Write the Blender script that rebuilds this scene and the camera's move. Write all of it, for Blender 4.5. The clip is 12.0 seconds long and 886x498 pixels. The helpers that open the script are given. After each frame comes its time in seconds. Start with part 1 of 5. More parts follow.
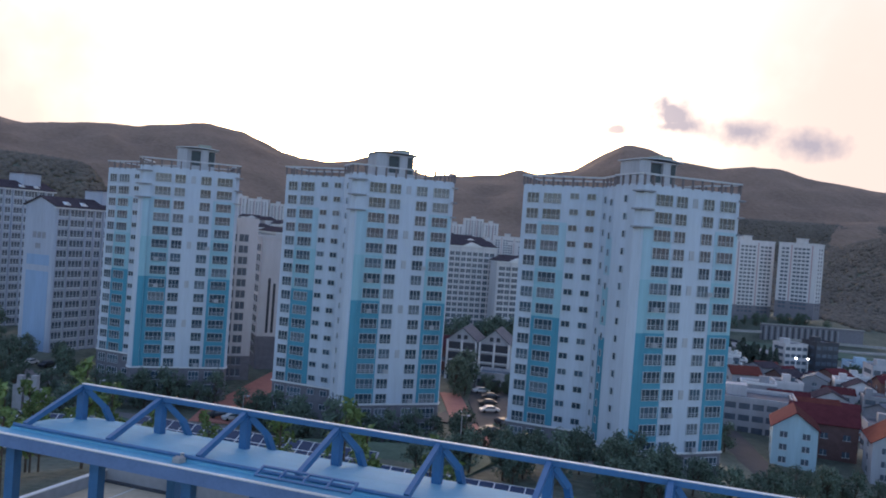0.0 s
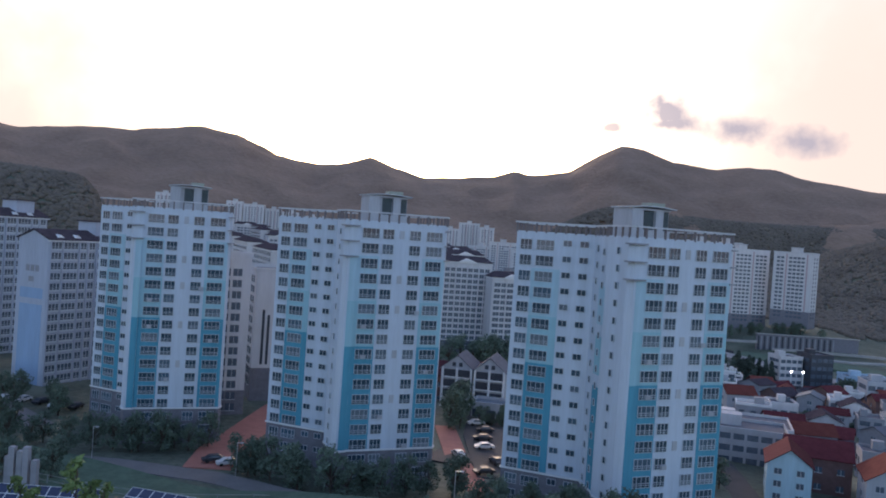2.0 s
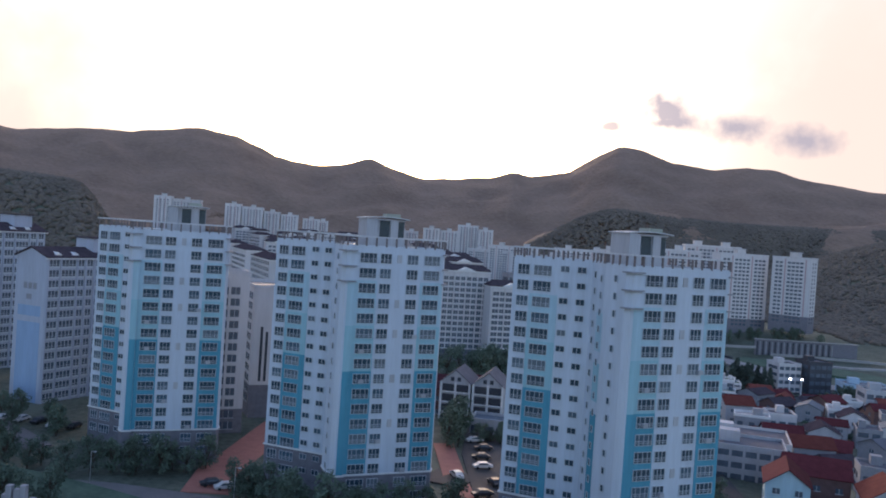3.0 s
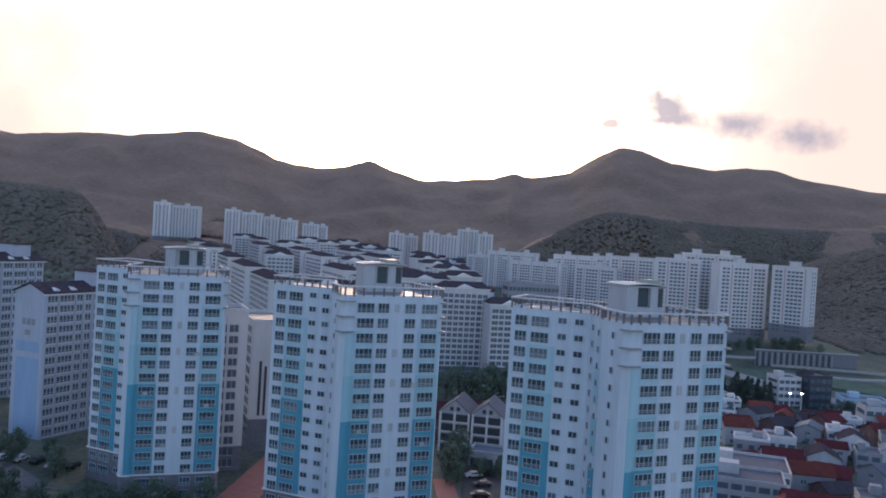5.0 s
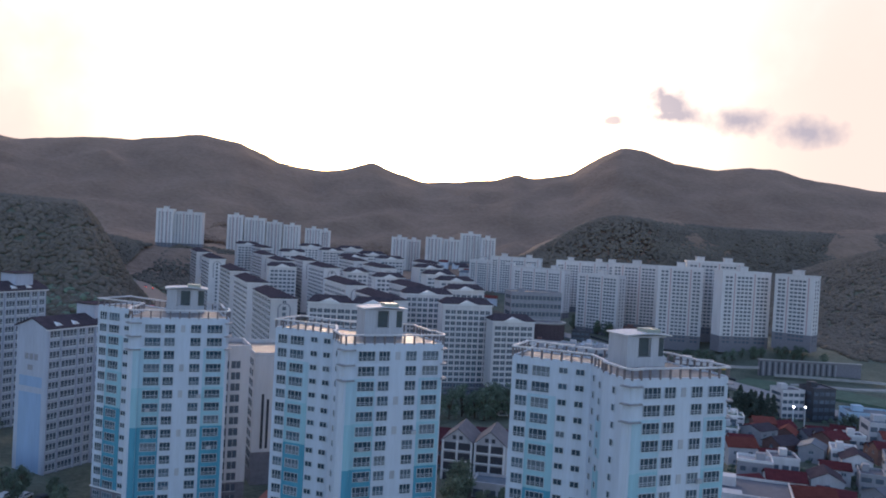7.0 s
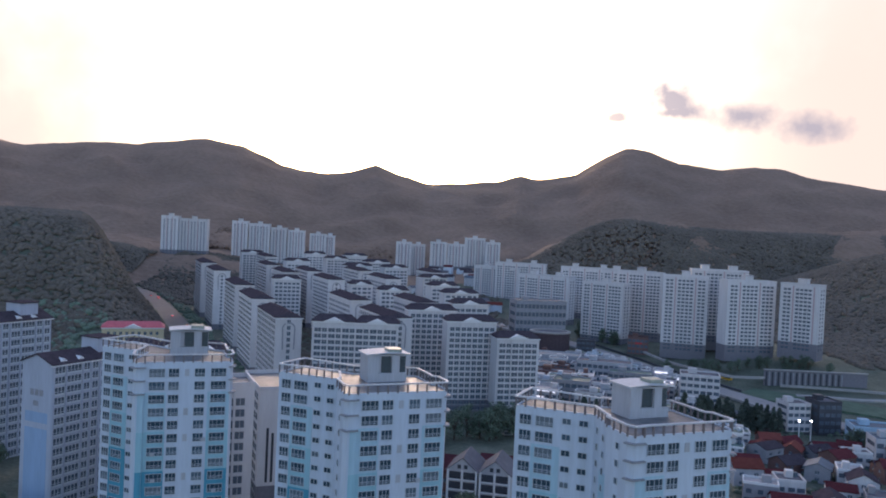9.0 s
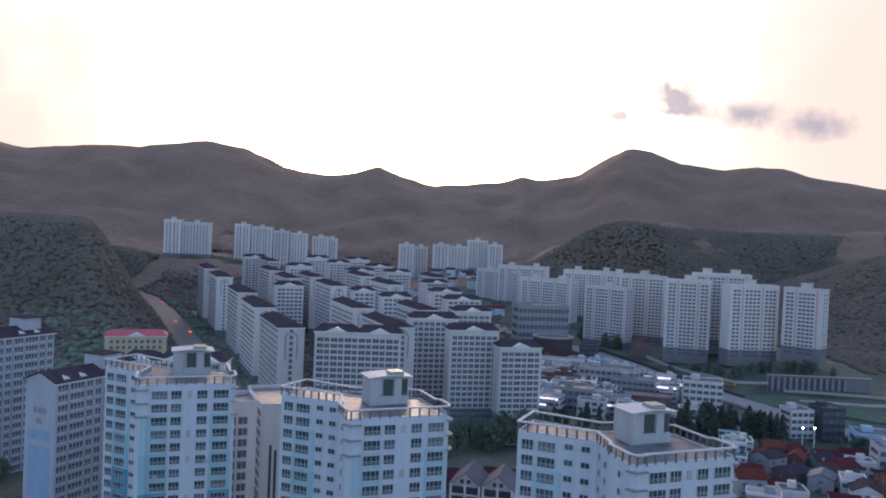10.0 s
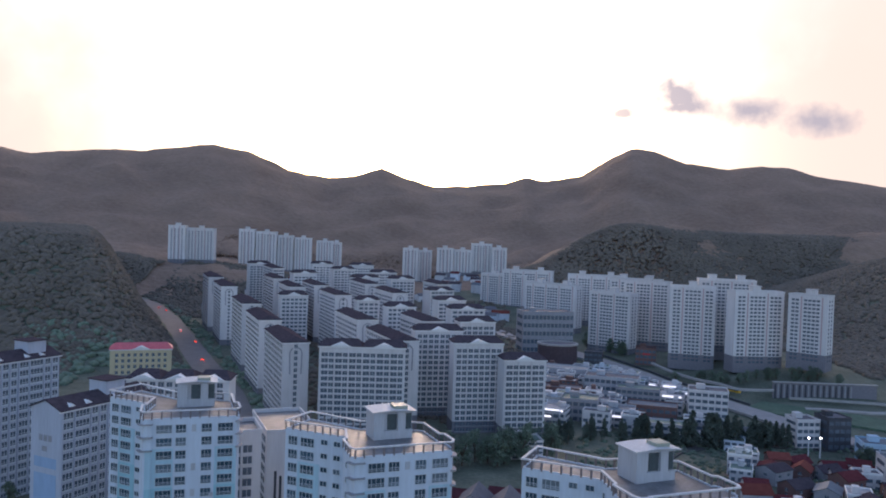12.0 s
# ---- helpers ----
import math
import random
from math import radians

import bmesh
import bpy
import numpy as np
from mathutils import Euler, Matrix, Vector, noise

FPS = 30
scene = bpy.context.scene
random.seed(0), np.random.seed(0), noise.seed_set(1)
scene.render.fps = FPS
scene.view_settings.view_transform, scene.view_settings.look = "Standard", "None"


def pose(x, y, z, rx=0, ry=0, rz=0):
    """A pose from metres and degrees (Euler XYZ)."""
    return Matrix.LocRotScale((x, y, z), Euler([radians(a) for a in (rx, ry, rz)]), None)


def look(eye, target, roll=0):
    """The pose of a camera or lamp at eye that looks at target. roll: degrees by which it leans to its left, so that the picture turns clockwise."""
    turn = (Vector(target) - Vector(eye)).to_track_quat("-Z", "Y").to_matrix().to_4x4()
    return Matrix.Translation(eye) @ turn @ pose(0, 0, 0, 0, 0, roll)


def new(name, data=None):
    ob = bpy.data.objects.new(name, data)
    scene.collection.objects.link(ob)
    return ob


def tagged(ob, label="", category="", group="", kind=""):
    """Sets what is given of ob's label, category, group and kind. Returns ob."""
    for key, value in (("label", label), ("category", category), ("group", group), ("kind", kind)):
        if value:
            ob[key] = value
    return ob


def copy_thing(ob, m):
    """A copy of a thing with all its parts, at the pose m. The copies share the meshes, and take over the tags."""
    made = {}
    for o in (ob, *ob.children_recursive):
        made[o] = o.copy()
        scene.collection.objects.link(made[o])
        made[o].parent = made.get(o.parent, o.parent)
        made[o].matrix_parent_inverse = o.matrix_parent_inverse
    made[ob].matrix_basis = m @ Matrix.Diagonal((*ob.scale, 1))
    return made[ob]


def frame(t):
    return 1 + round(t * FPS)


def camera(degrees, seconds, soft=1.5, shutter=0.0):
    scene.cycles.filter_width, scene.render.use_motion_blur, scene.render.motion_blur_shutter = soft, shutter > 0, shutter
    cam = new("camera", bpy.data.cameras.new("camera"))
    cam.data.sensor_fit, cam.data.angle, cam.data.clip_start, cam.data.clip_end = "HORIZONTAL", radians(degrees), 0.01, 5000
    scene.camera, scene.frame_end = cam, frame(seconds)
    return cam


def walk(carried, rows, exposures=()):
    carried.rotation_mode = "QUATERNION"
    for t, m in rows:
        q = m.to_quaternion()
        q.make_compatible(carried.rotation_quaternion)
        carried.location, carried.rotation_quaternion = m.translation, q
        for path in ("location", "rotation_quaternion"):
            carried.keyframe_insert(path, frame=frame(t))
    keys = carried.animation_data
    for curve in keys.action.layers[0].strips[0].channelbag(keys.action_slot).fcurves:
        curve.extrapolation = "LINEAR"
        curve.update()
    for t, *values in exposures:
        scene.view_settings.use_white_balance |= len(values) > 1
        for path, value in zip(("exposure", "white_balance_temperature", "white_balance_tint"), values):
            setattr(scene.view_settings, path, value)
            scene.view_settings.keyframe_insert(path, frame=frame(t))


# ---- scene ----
cam = camera(57.0, 12.0, soft=1.9)
PATH = [
    (0, (2.16, -0.37, 36.22), (0.70, 199.63, 33.43), 4.21),
    (0.5, (2.14, -0.32, 38.33), (0.96, 199.68, 35.51), 4.14),
    (1, (2.12, -0.26, 40.43), (1.18, 199.74, 37.56), 4.07),
    (1.5, (2.11, -0.21, 42.59), (1.38, 199.79, 39.66), 4.00),
    (2, (2.10, -0.16, 44.83), (1.55, 199.84, 41.82), 3.92),
    (2.5, (2.09, -0.10, 47.13), (1.68, 199.90, 44.04), 3.85),
    (3, (2.08, -0.05, 49.49), (1.76, 199.95, 46.31), 3.78),
    (5, (2.05, 0.16, 58.97), (1.69, 200.16, 55.36), 3.45),
    (5.5, (2.05, 0.21, 61.28), (1.57, 200.21, 57.55), 3.36),
    (6, (2.05, 0.26, 63.56), (1.40, 200.26, 59.72), 3.26),
    (6.5, (2.05, 0.32, 65.84), (1.20, 200.32, 61.87), 3.16),
    (7, (2.06, 0.37, 68.12), (0.97, 200.37, 64.03), 3.06),
    (9, (2.08, 0.58, 77.46), (-0.19, 200.58, 72.92), 2.62),
    (9.5, (2.09, 0.63, 79.83), (-0.50, 200.63, 75.18), 2.51),
    (10, (2.11, 0.69, 82.14), (-0.81, 200.69, 77.40), 2.39),
    (10.5, (2.12, 0.74, 84.32), (-1.11, 200.74, 79.50), 2.28),
    (11, (2.14, 0.79, 86.30), (-1.38, 200.79, 81.39), 2.16),
    (11.5, (2.15, 0.85, 87.95), (-1.61, 200.85, 82.98), 2.05),
    (12, (2.17, 0.90, 89.16), (-1.80, 200.90, 84.13), 1.94),
]
walk(cam, [(t, look(eye, target, roll)) for t, eye, target, roll in PATH], [(0.0, 1.42, 5850, 26)])

# ---- light ----
SUN_AZ, SUN_EL = -3.0, 8.0          # degrees right of +y, degrees up
world = bpy.data.worlds.new("world")
scene.world = world
world.use_nodes = True
wn, wl = world.node_tree.nodes, world.node_tree.links
wn.clear()
w_out, w_bg, sky = wn.new("ShaderNodeOutputWorld"), wn.new("ShaderNodeBackground"), wn.new("ShaderNodeTexSky")
sky.sky_type, sky.sun_disc = "NISHITA", False
sky.sun_elevation, sky.sun_rotation = radians(SUN_EL), radians(SUN_AZ)
sky.air_density, sky.dust_density, sky.ozone_density, sky.altitude = 1.0, 2.0, 1.0, 100
w_bg.inputs["Strength"].default_value = 0.15

# small grey evening clouds: (x/y, z/y, half width, half height) of their directions
CLOUDS = [(0.258, 0.170, 0.030, 0.026), (0.268, 0.156, 0.044, 0.012), (0.350, 0.154, 0.034, 0.014), (0.430, 0.146, 0.036, 0.015), (0.194, 0.147, 0.022, 0.010)]


def w_math(op, a, b=None, clamp=False):
    k = wn.new("ShaderNodeMath")
    k.operation, k.use_clamp = op, clamp
    for i, v in enumerate((a, b)):
        if isinstance(v, (int, float)):
            k.inputs[i].default_value = v
        elif v is not None:
            wl.new(v, k.inputs[i])
    return k.outputs[0]


w_co, w_sep, w_noise = wn.new("ShaderNodeTexCoord"), wn.new("ShaderNodeSeparateXYZ"), wn.new("ShaderNodeTexNoise")
wl.new(w_co.outputs["Generated"], w_sep.inputs[0])
wl.new(w_co.outputs["Generated"], w_noise.inputs["Vector"])
w_noise.inputs["Scale"].default_value, w_noise.inputs["Detail"].default_value = 55.0, 6.0
ahead = w_math("MAXIMUM", w_sep.outputs[1], 0.05)
cu, cv = w_math("DIVIDE", w_sep.outputs[0], ahead), w_math("DIVIDE", w_sep.outputs[2], ahead)
ragged = w_math("MULTIPLY", w_math("SUBTRACT", w_noise.outputs["Fac"], 0.5), 1.7)
cover = None
for px, pz, hw, hh in CLOUDS:
    du, dv = w_math("DIVIDE", w_math("SUBTRACT", cu, px), hw), w_math("DIVIDE", w_math("SUBTRACT", cv, pz), hh)
    dist = w_math("SQRT", w_math("ADD", w_math("MULTIPLY", du, du), w_math("MULTIPLY", dv, dv)))
    one = w_math("MULTIPLY", w_math("SUBTRACT", 1.55, w_math("ADD", dist, ragged)), 0.85, True)
    cover = one if cover is None else w_math("MAXIMUM", cover, one)
w_mix = wn.new("ShaderNodeMix")
w_mix.data_type = "RGBA"
wl.new(w_math("MULTIPLY", cover, 0.92), w_mix.inputs[0])
# a thin cream veil of high cloud to both sides of the sunset
veil_noise = wn.new("ShaderNodeTexNoise")
veil_noise.inputs["Scale"].default_value, veil_noise.inputs["Detail"].default_value = 5.0, 5.0
wl.new(w_co.outputs["Generated"], veil_noise.inputs["Vector"])
aside = w_math("MULTIPLY", w_math("SUBTRACT", w_math("ABSOLUTE", w_math("ADD", cu, 0.05)), 0.16), 2.3, True)
veil = w_math("MULTIPLY", w_math("MULTIPLY", aside, w_math("MULTIPLY", veil_noise.outputs["Fac"], 2.1, True)), w_math("SUBTRACT", 1.5, w_math("MULTIPLY", cv, 2.4), True))
veil = w_math("SUBTRACT", 1.0, w_math("POWER", w_math("SUBTRACT", 1.0, veil), 3.5))
v_mix = wn.new("ShaderNodeMix")
v_mix.data_type = "RGBA"
wl.new(veil, v_mix.inputs[0])
wl.new(sky.outputs[0], v_mix.inputs[6])
v_mix.inputs[7].default_value = (2.75, 2.22, 1.62, 1)
wl.new(v_mix.outputs[2], w_mix.inputs[6])
w_mix.inputs[7].default_value = (1.28, 1.20, 1.16, 1)
wl.new(w_mix.outputs[2], w_bg.inputs["Color"])
wl.new(w_bg.outputs[0], w_out.inputs["Surface"])
sun_data = bpy.data.lights.new("sun", "SUN")
sun_data.energy, sun_data.angle, sun_data.color = 0.35, radians(6), (1.0, 0.80, 0.58)
sun = new("sun", sun_data)
az, el = radians(SUN_AZ), radians(SUN_EL)
sun.matrix_basis = look((math.sin(az) * 900, math.cos(az) * 900, math.tan(el) * 900), (0, 0, 0))

# ---- materials ----
def mat(name, color, rough=0.8, vary=0.15, scale=0.5, bump=0.0, metal=0.0, spec=0.3, random_tone=0.0, fine=6.0, second=None, streak=False):
    """A painted, stony or leafy surface: two scales of noise on the colour and a fine bump."""
    m = bpy.data.materials.new(name)
    m.use_nodes = True
    n, l = m.node_tree.nodes, m.node_tree.links
    p = n["Principled BSDF"]
    p.inputs["Roughness"].default_value, p.inputs["Metallic"].default_value = rough, metal
    p.inputs["Specular IOR Level"].default_value = spec
    co = n.new("ShaderNodeTexCoord")
    a, b = n.new("ShaderNodeTexNoise"), n.new("ShaderNodeTexNoise")
    a.inputs["Scale"].default_value, b.inputs["Scale"].default_value = scale, scale * fine
    a.inputs["Detail"].default_value, b.inputs["Detail"].default_value = 3, 4
    where = co.outputs["Object"]
    if streak:                      # rain streaks: the grain runs down the wall
        sq = n.new("ShaderNodeMapping")
        sq.inputs["Scale"].default_value = (1.0, 1.0, 0.10)
        l.new(where, sq.inputs["Vector"])
        where = sq.outputs["Vector"]
    l.new(where, a.inputs["Vector"])
    l.new(where, b.inputs["Vector"])
    mix = n.new("ShaderNodeMix")
    mix.data_type = "FLOAT"
    mix.inputs[0].default_value = 0.45
    l.new(a.outputs["Fac"], mix.inputs[2])
    l.new(b.outputs["Fac"], mix.inputs[3])
    ramp = n.new("ShaderNodeValToRGB")
    dark = [c * (1 - vary) for c in color]
    light = [min(1.0, c * (1 + vary)) for c in (second or color)]
    ramp.color_ramp.elements[0].position, ramp.color_ramp.elements[1].position = 0.32, 0.68
    ramp.color_ramp.elements[0].color, ramp.color_ramp.elements[1].color = (*dark, 1), (*light, 1)
    l.new(mix.outputs[0], ramp.inputs["Fac"])
    last = ramp.outputs["Color"]
    if random_tone:
        info, hsv, mr = n.new("ShaderNodeObjectInfo"), n.new("ShaderNodeHueSaturation"), n.new("ShaderNodeMapRange")
        l.new(info.outputs["Random"], mr.inputs["Value"])
        mr.inputs["To Min"].default_value, mr.inputs["To Max"].default_value = 1 - random_tone, 1 + random_tone
        l.new(mr.outputs[0], hsv.inputs["Value"])
        l.new(last, hsv.inputs["Color"])
        last = hsv.outputs["Color"]
    l.new(last, p.inputs["Base Color"])
    if bump:
        bp = n.new("ShaderNodeBump")
        bp.inputs["Strength"].default_value, bp.inputs["Distance"].default_value = bump, 0.1 / scale
        l.new(b.outputs["Fac"], bp.inputs["Height"])
        l.new(bp.outputs[0], p.inputs["Normal"])
    return m


def glass_mat(name, tone, curtain):
    """Window glass over a dim room; some windows have a pale blind close behind."""
    m = bpy.data.materials.new(name)
    m.use_nodes = True
    n, l = m.node_tree.nodes, m.node_tree.links
    p = n["Principled BSDF"]
    p.inputs["Roughness"].default_value, p.inputs["Specular IOR Level"].default_value = 0.08, 0.5
    info, ramp = n.new("ShaderNodeObjectInfo"), n.new("ShaderNodeValToRGB")
    e = ramp.color_ramp.elements
    e[0].color, e[1].color = (*tone, 1), (*curtain, 1)
    e[0].position, e[1].position = 0.55, 1.0
    mid = e.new(0.8)
    mid.color = (*[t * 1.8 for t in tone], 1)
    l.new(info.outputs["Random"], ramp.inputs["Fac"])
    l.new(ramp.outputs[0], p.inputs["Base Color"])
    return m


WALL_WHITE = mat("wall_white_paint", (0.48, 0.55, 0.64), 0.85, 0.10, 0.5, streak=True)
WALL_PALE = mat("wall_pale_teal_paint", (0.27, 0.47, 0.55), 0.85, 0.10, 0.5, streak=True)
WALL_FAINT = mat("wall_faint_teal_paint", (0.35, 0.51, 0.60), 0.85, 0.10, 0.5, streak=True)
WALL_RIB = mat("wall_rib_grey", (0.26, 0.27, 0.30), 0.85, 0.15, 0.3)
ROAD_GREY = mat("worn_asphalt", (0.15, 0.145, 0.15), 0.85, 0.18, 0.2, fine=10)
ROAD_PALE = mat("pale_concrete_road", (0.27, 0.265, 0.27), 0.85, 0.15, 0.15, fine=12)
STRIPE_PINK = mat("wall_stripe_pink", (0.40, 0.30, 0.31), 0.85, 0.08, 0.2)
WALL_BLUE = mat("wall_blue_paint", (0.078, 0.28, 0.39), 0.8, 0.13, 0.5, streak=True)
WALL_STONE = mat("stone_cladding", (0.17, 0.17, 0.20), 0.8, 0.2, 0.8)
WALL_CREAM = mat("wall_cream_paint", (0.53, 0.53, 0.55), 0.85, 0.11, 0.4, streak=True, random_tone=0.09)
WALL_GREY = mat("wall_grey_paint", (0.38, 0.40, 0.44), 0.85, 0.14, 0.5, streak=True, random_tone=0.08)
WALL_DARK = mat("wall_dark_panel", (0.05, 0.055, 0.07), 0.5, 0.2, 0.3)
WALL_BRICK = mat("wall_brown_brick", (0.15, 0.09, 0.085), 0.85, 0.2, 0.8)
WALL_PLUM = mat("wall_dark_plum_brick", (0.075, 0.055, 0.065), 0.85, 0.2, 0.6)
WALL_YELLOW = mat("wall_pale_yellow", (0.50, 0.44, 0.30), 0.85, 0.08, 0.2)
TRIM_WHITE = mat("white_trim", (0.64, 0.66, 0.68), 0.6, 0.05, 0.4)
BEAM_WHITE = mat("weathered_white_beam", (0.50, 0.52, 0.55), 0.75, 0.15, 0.6)
POST_BROWN = mat("brown_grey_post_paint", (0.17, 0.15, 0.155), 0.7, 0.15, 1.0)
OPEN_GREEN = mat("opening_shade_green", (0.060, 0.080, 0.090), 0.6, 0.2, 1.0)
TANK_GREEN = mat("pale_green_tank", (0.29, 0.32, 0.28), 0.6, 0.12, 0.8)
FRAME_WHITE = mat("window_frame_white", (0.46, 0.51, 0.56), 0.5, 0.05, 0.6)
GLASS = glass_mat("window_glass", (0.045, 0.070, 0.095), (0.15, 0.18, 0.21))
# paler than the tower glass: haze put into the colour
GLASS_FAR = mat("far_window_glass_hazed", (0.10, 0.122, 0.155), 0.25, 0.3, 0.2, spec=0.5)
ROOF_FLOOR = mat("roof_coating", (0.16, 0.165, 0.175), 0.58, 0.35, 0.35, spec=0.22)
# dark brown tile, lifted to mauve grey with haze in the colour
ROOF_BROWN = mat("roof_tile_hazed_brown", (0.072, 0.060, 0.072), 0.95, 0.25, 0.6, spec=0.0)
ROOF_PLUM = mat("roof_tile_plum_red", (0.085, 0.030, 0.038), 0.9, 0.25, 0.6, spec=0.1)
ROOF_RED = mat("roof_tile_red", (0.105, 0.030, 0.036), 0.9, 0.22, 0.6, spec=0.04, random_tone=0.25)
ROOF_ORANGE = mat("roof_tile_orange", (0.165, 0.052, 0.044), 0.9, 0.22, 0.6, spec=0.04, random_tone=0.2)
ROOF_BLUE = mat("roof_sheet_blue", (0.095, 0.13, 0.17), 0.75, 0.2, 0.4)
ROOF_GREY = mat("roof_sheet_grey", (0.13, 0.135, 0.16), 0.8, 0.2, 0.4, spec=0.06)
ROOF_PALE = mat("roof_screed_pale", (0.34, 0.34, 0.36), 0.8, 0.2, 0.4)
ROOF_GREEN = mat("roof_coating_green", (0.12, 0.18, 0.16), 0.7, 0.2, 0.3)
STEEL_BLUE = mat("blue_painted_steel", (0.040, 0.135, 0.29), 0.45, 0.12, 1.5, spec=0.5)
FASCIA_BLUE = mat("lavender_blue_fascia", (0.13, 0.21, 0.39), 0.55, 0.12, 1.0)
SHEET_BLUE = mat("pale_blue_roof_sheet", (0.13, 0.36, 0.52), 0.75, 0.08, 0.8, spec=0.25)
STEEL_GREY = mat("galvanised_steel", (0.42, 0.44, 0.46), 0.4, 0.1, 1.5, metal=0.6)
PANEL_PV = mat("photovoltaic_cells", (0.018, 0.03, 0.075), 0.15, 0.2, 1.0, spec=0.6)
ASPHALT = mat("asphalt", (0.055, 0.055, 0.06), 0.85, 0.2, 0.4, fine=12)
CONCRETE = mat("concrete", (0.30, 0.30, 0.30), 0.85, 0.18, 0.3)
PAVING_RED = mat("red_paving", (0.36, 0.15, 0.12), 0.85, 0.15, 0.5)
PAVING_TAN = mat("tan_court_surface", (0.50, 0.40, 0.29), 0.85, 0.12, 0.4)
PAINT_WHITE = mat("road_paint_white", (0.7, 0.7, 0.7), 0.7, 0.1, 1.0)
GROUND = mat("grass_and_soil", (0.080, 0.100, 0.075), 0.95, 0.3, 0.05, 0.3, fine=14, second=(0.115, 0.130, 0.102))
GRASS = mat("mown_grass", (0.080, 0.125, 0.088), 0.95, 0.3, 0.2)
LEAF = mat("dark_green_leaves", (0.105, 0.145, 0.108), 0.8, 0.4, 1.2, random_tone=0.25)
LEAF_YOUNG = mat("yellow_green_leaves", (0.125, 0.185, 0.065), 0.7, 0.4, 1.2, random_tone=0.2)
LEAF_PINE = mat("dark_pine_needles", (0.072, 0.094, 0.080), 0.85, 0.35, 1.2, random_tone=0.2)
# haze and sunset glow put into the colour: paler and browner than leaves
LEAF_HILL_HAZED = mat("woodland_leaves_hazed", (0.205, 0.140, 0.106), 0.95, 0.15, 0.010, 0.5, fine=11, second=(0.230, 0.162, 0.124))
# nearer woods, also lifted towards the hazy hill colour
LEAF_WOOD_HAZED = mat("hillside_wood_leaves_hazed", (0.112, 0.098, 0.084), 0.95, 0.20, 0.03, fine=12, second=(0.132, 0.116, 0.098))
BARK = mat("bark", (0.09, 0.07, 0.055), 0.9, 0.25, 3.0)
CAR_WHITE = mat("car_paint_white", (0.55, 0.56, 0.58), 0.4, 0.02, 1, spec=0.5)
CAR_DARK = mat("car_paint_dark", (0.03, 0.035, 0.045), 0.45, 0.1, 1, spec=0.3)
CAR_RED = mat("car_paint_red", (0.45, 0.04, 0.03), 0.25, 0.1, 1, spec=0.5)
CAR_YELLOW = mat("bus_paint_yellow", (0.70, 0.42, 0.05), 0.3, 0.1, 1, spec=0.5)
RUBBER = mat("tyre_rubber", (0.02, 0.02, 0.02), 0.9, 0.1, 3)
SIGN_RED = mat("sign_red", (0.55, 0.04, 0.06), 0.5, 0.1, 1)


def glow_mat(name, color, strength):
    m = bpy.data.materials.new(name)
    m.use_nodes = True
    p = m.node_tree.nodes["Principled BSDF"]
    p.inputs["Base Color"].default_value = (*color, 1)
    p.inputs["Emission Color"].default_value = (*color, 1)
    p.inputs["Emission Strength"].default_value = strength
    return m


LAMP_GLOW = glow_mat("lamp_glow", (1.0, 0.96, 0.90), 6.0)
SIGN_GLOW = glow_mat("lit_sign", (1.0, 0.97, 0.95), 0.42)
TAIL_GLOW = glow_mat("tail_light", (1.0, 0.06, 0.03), 4.0)


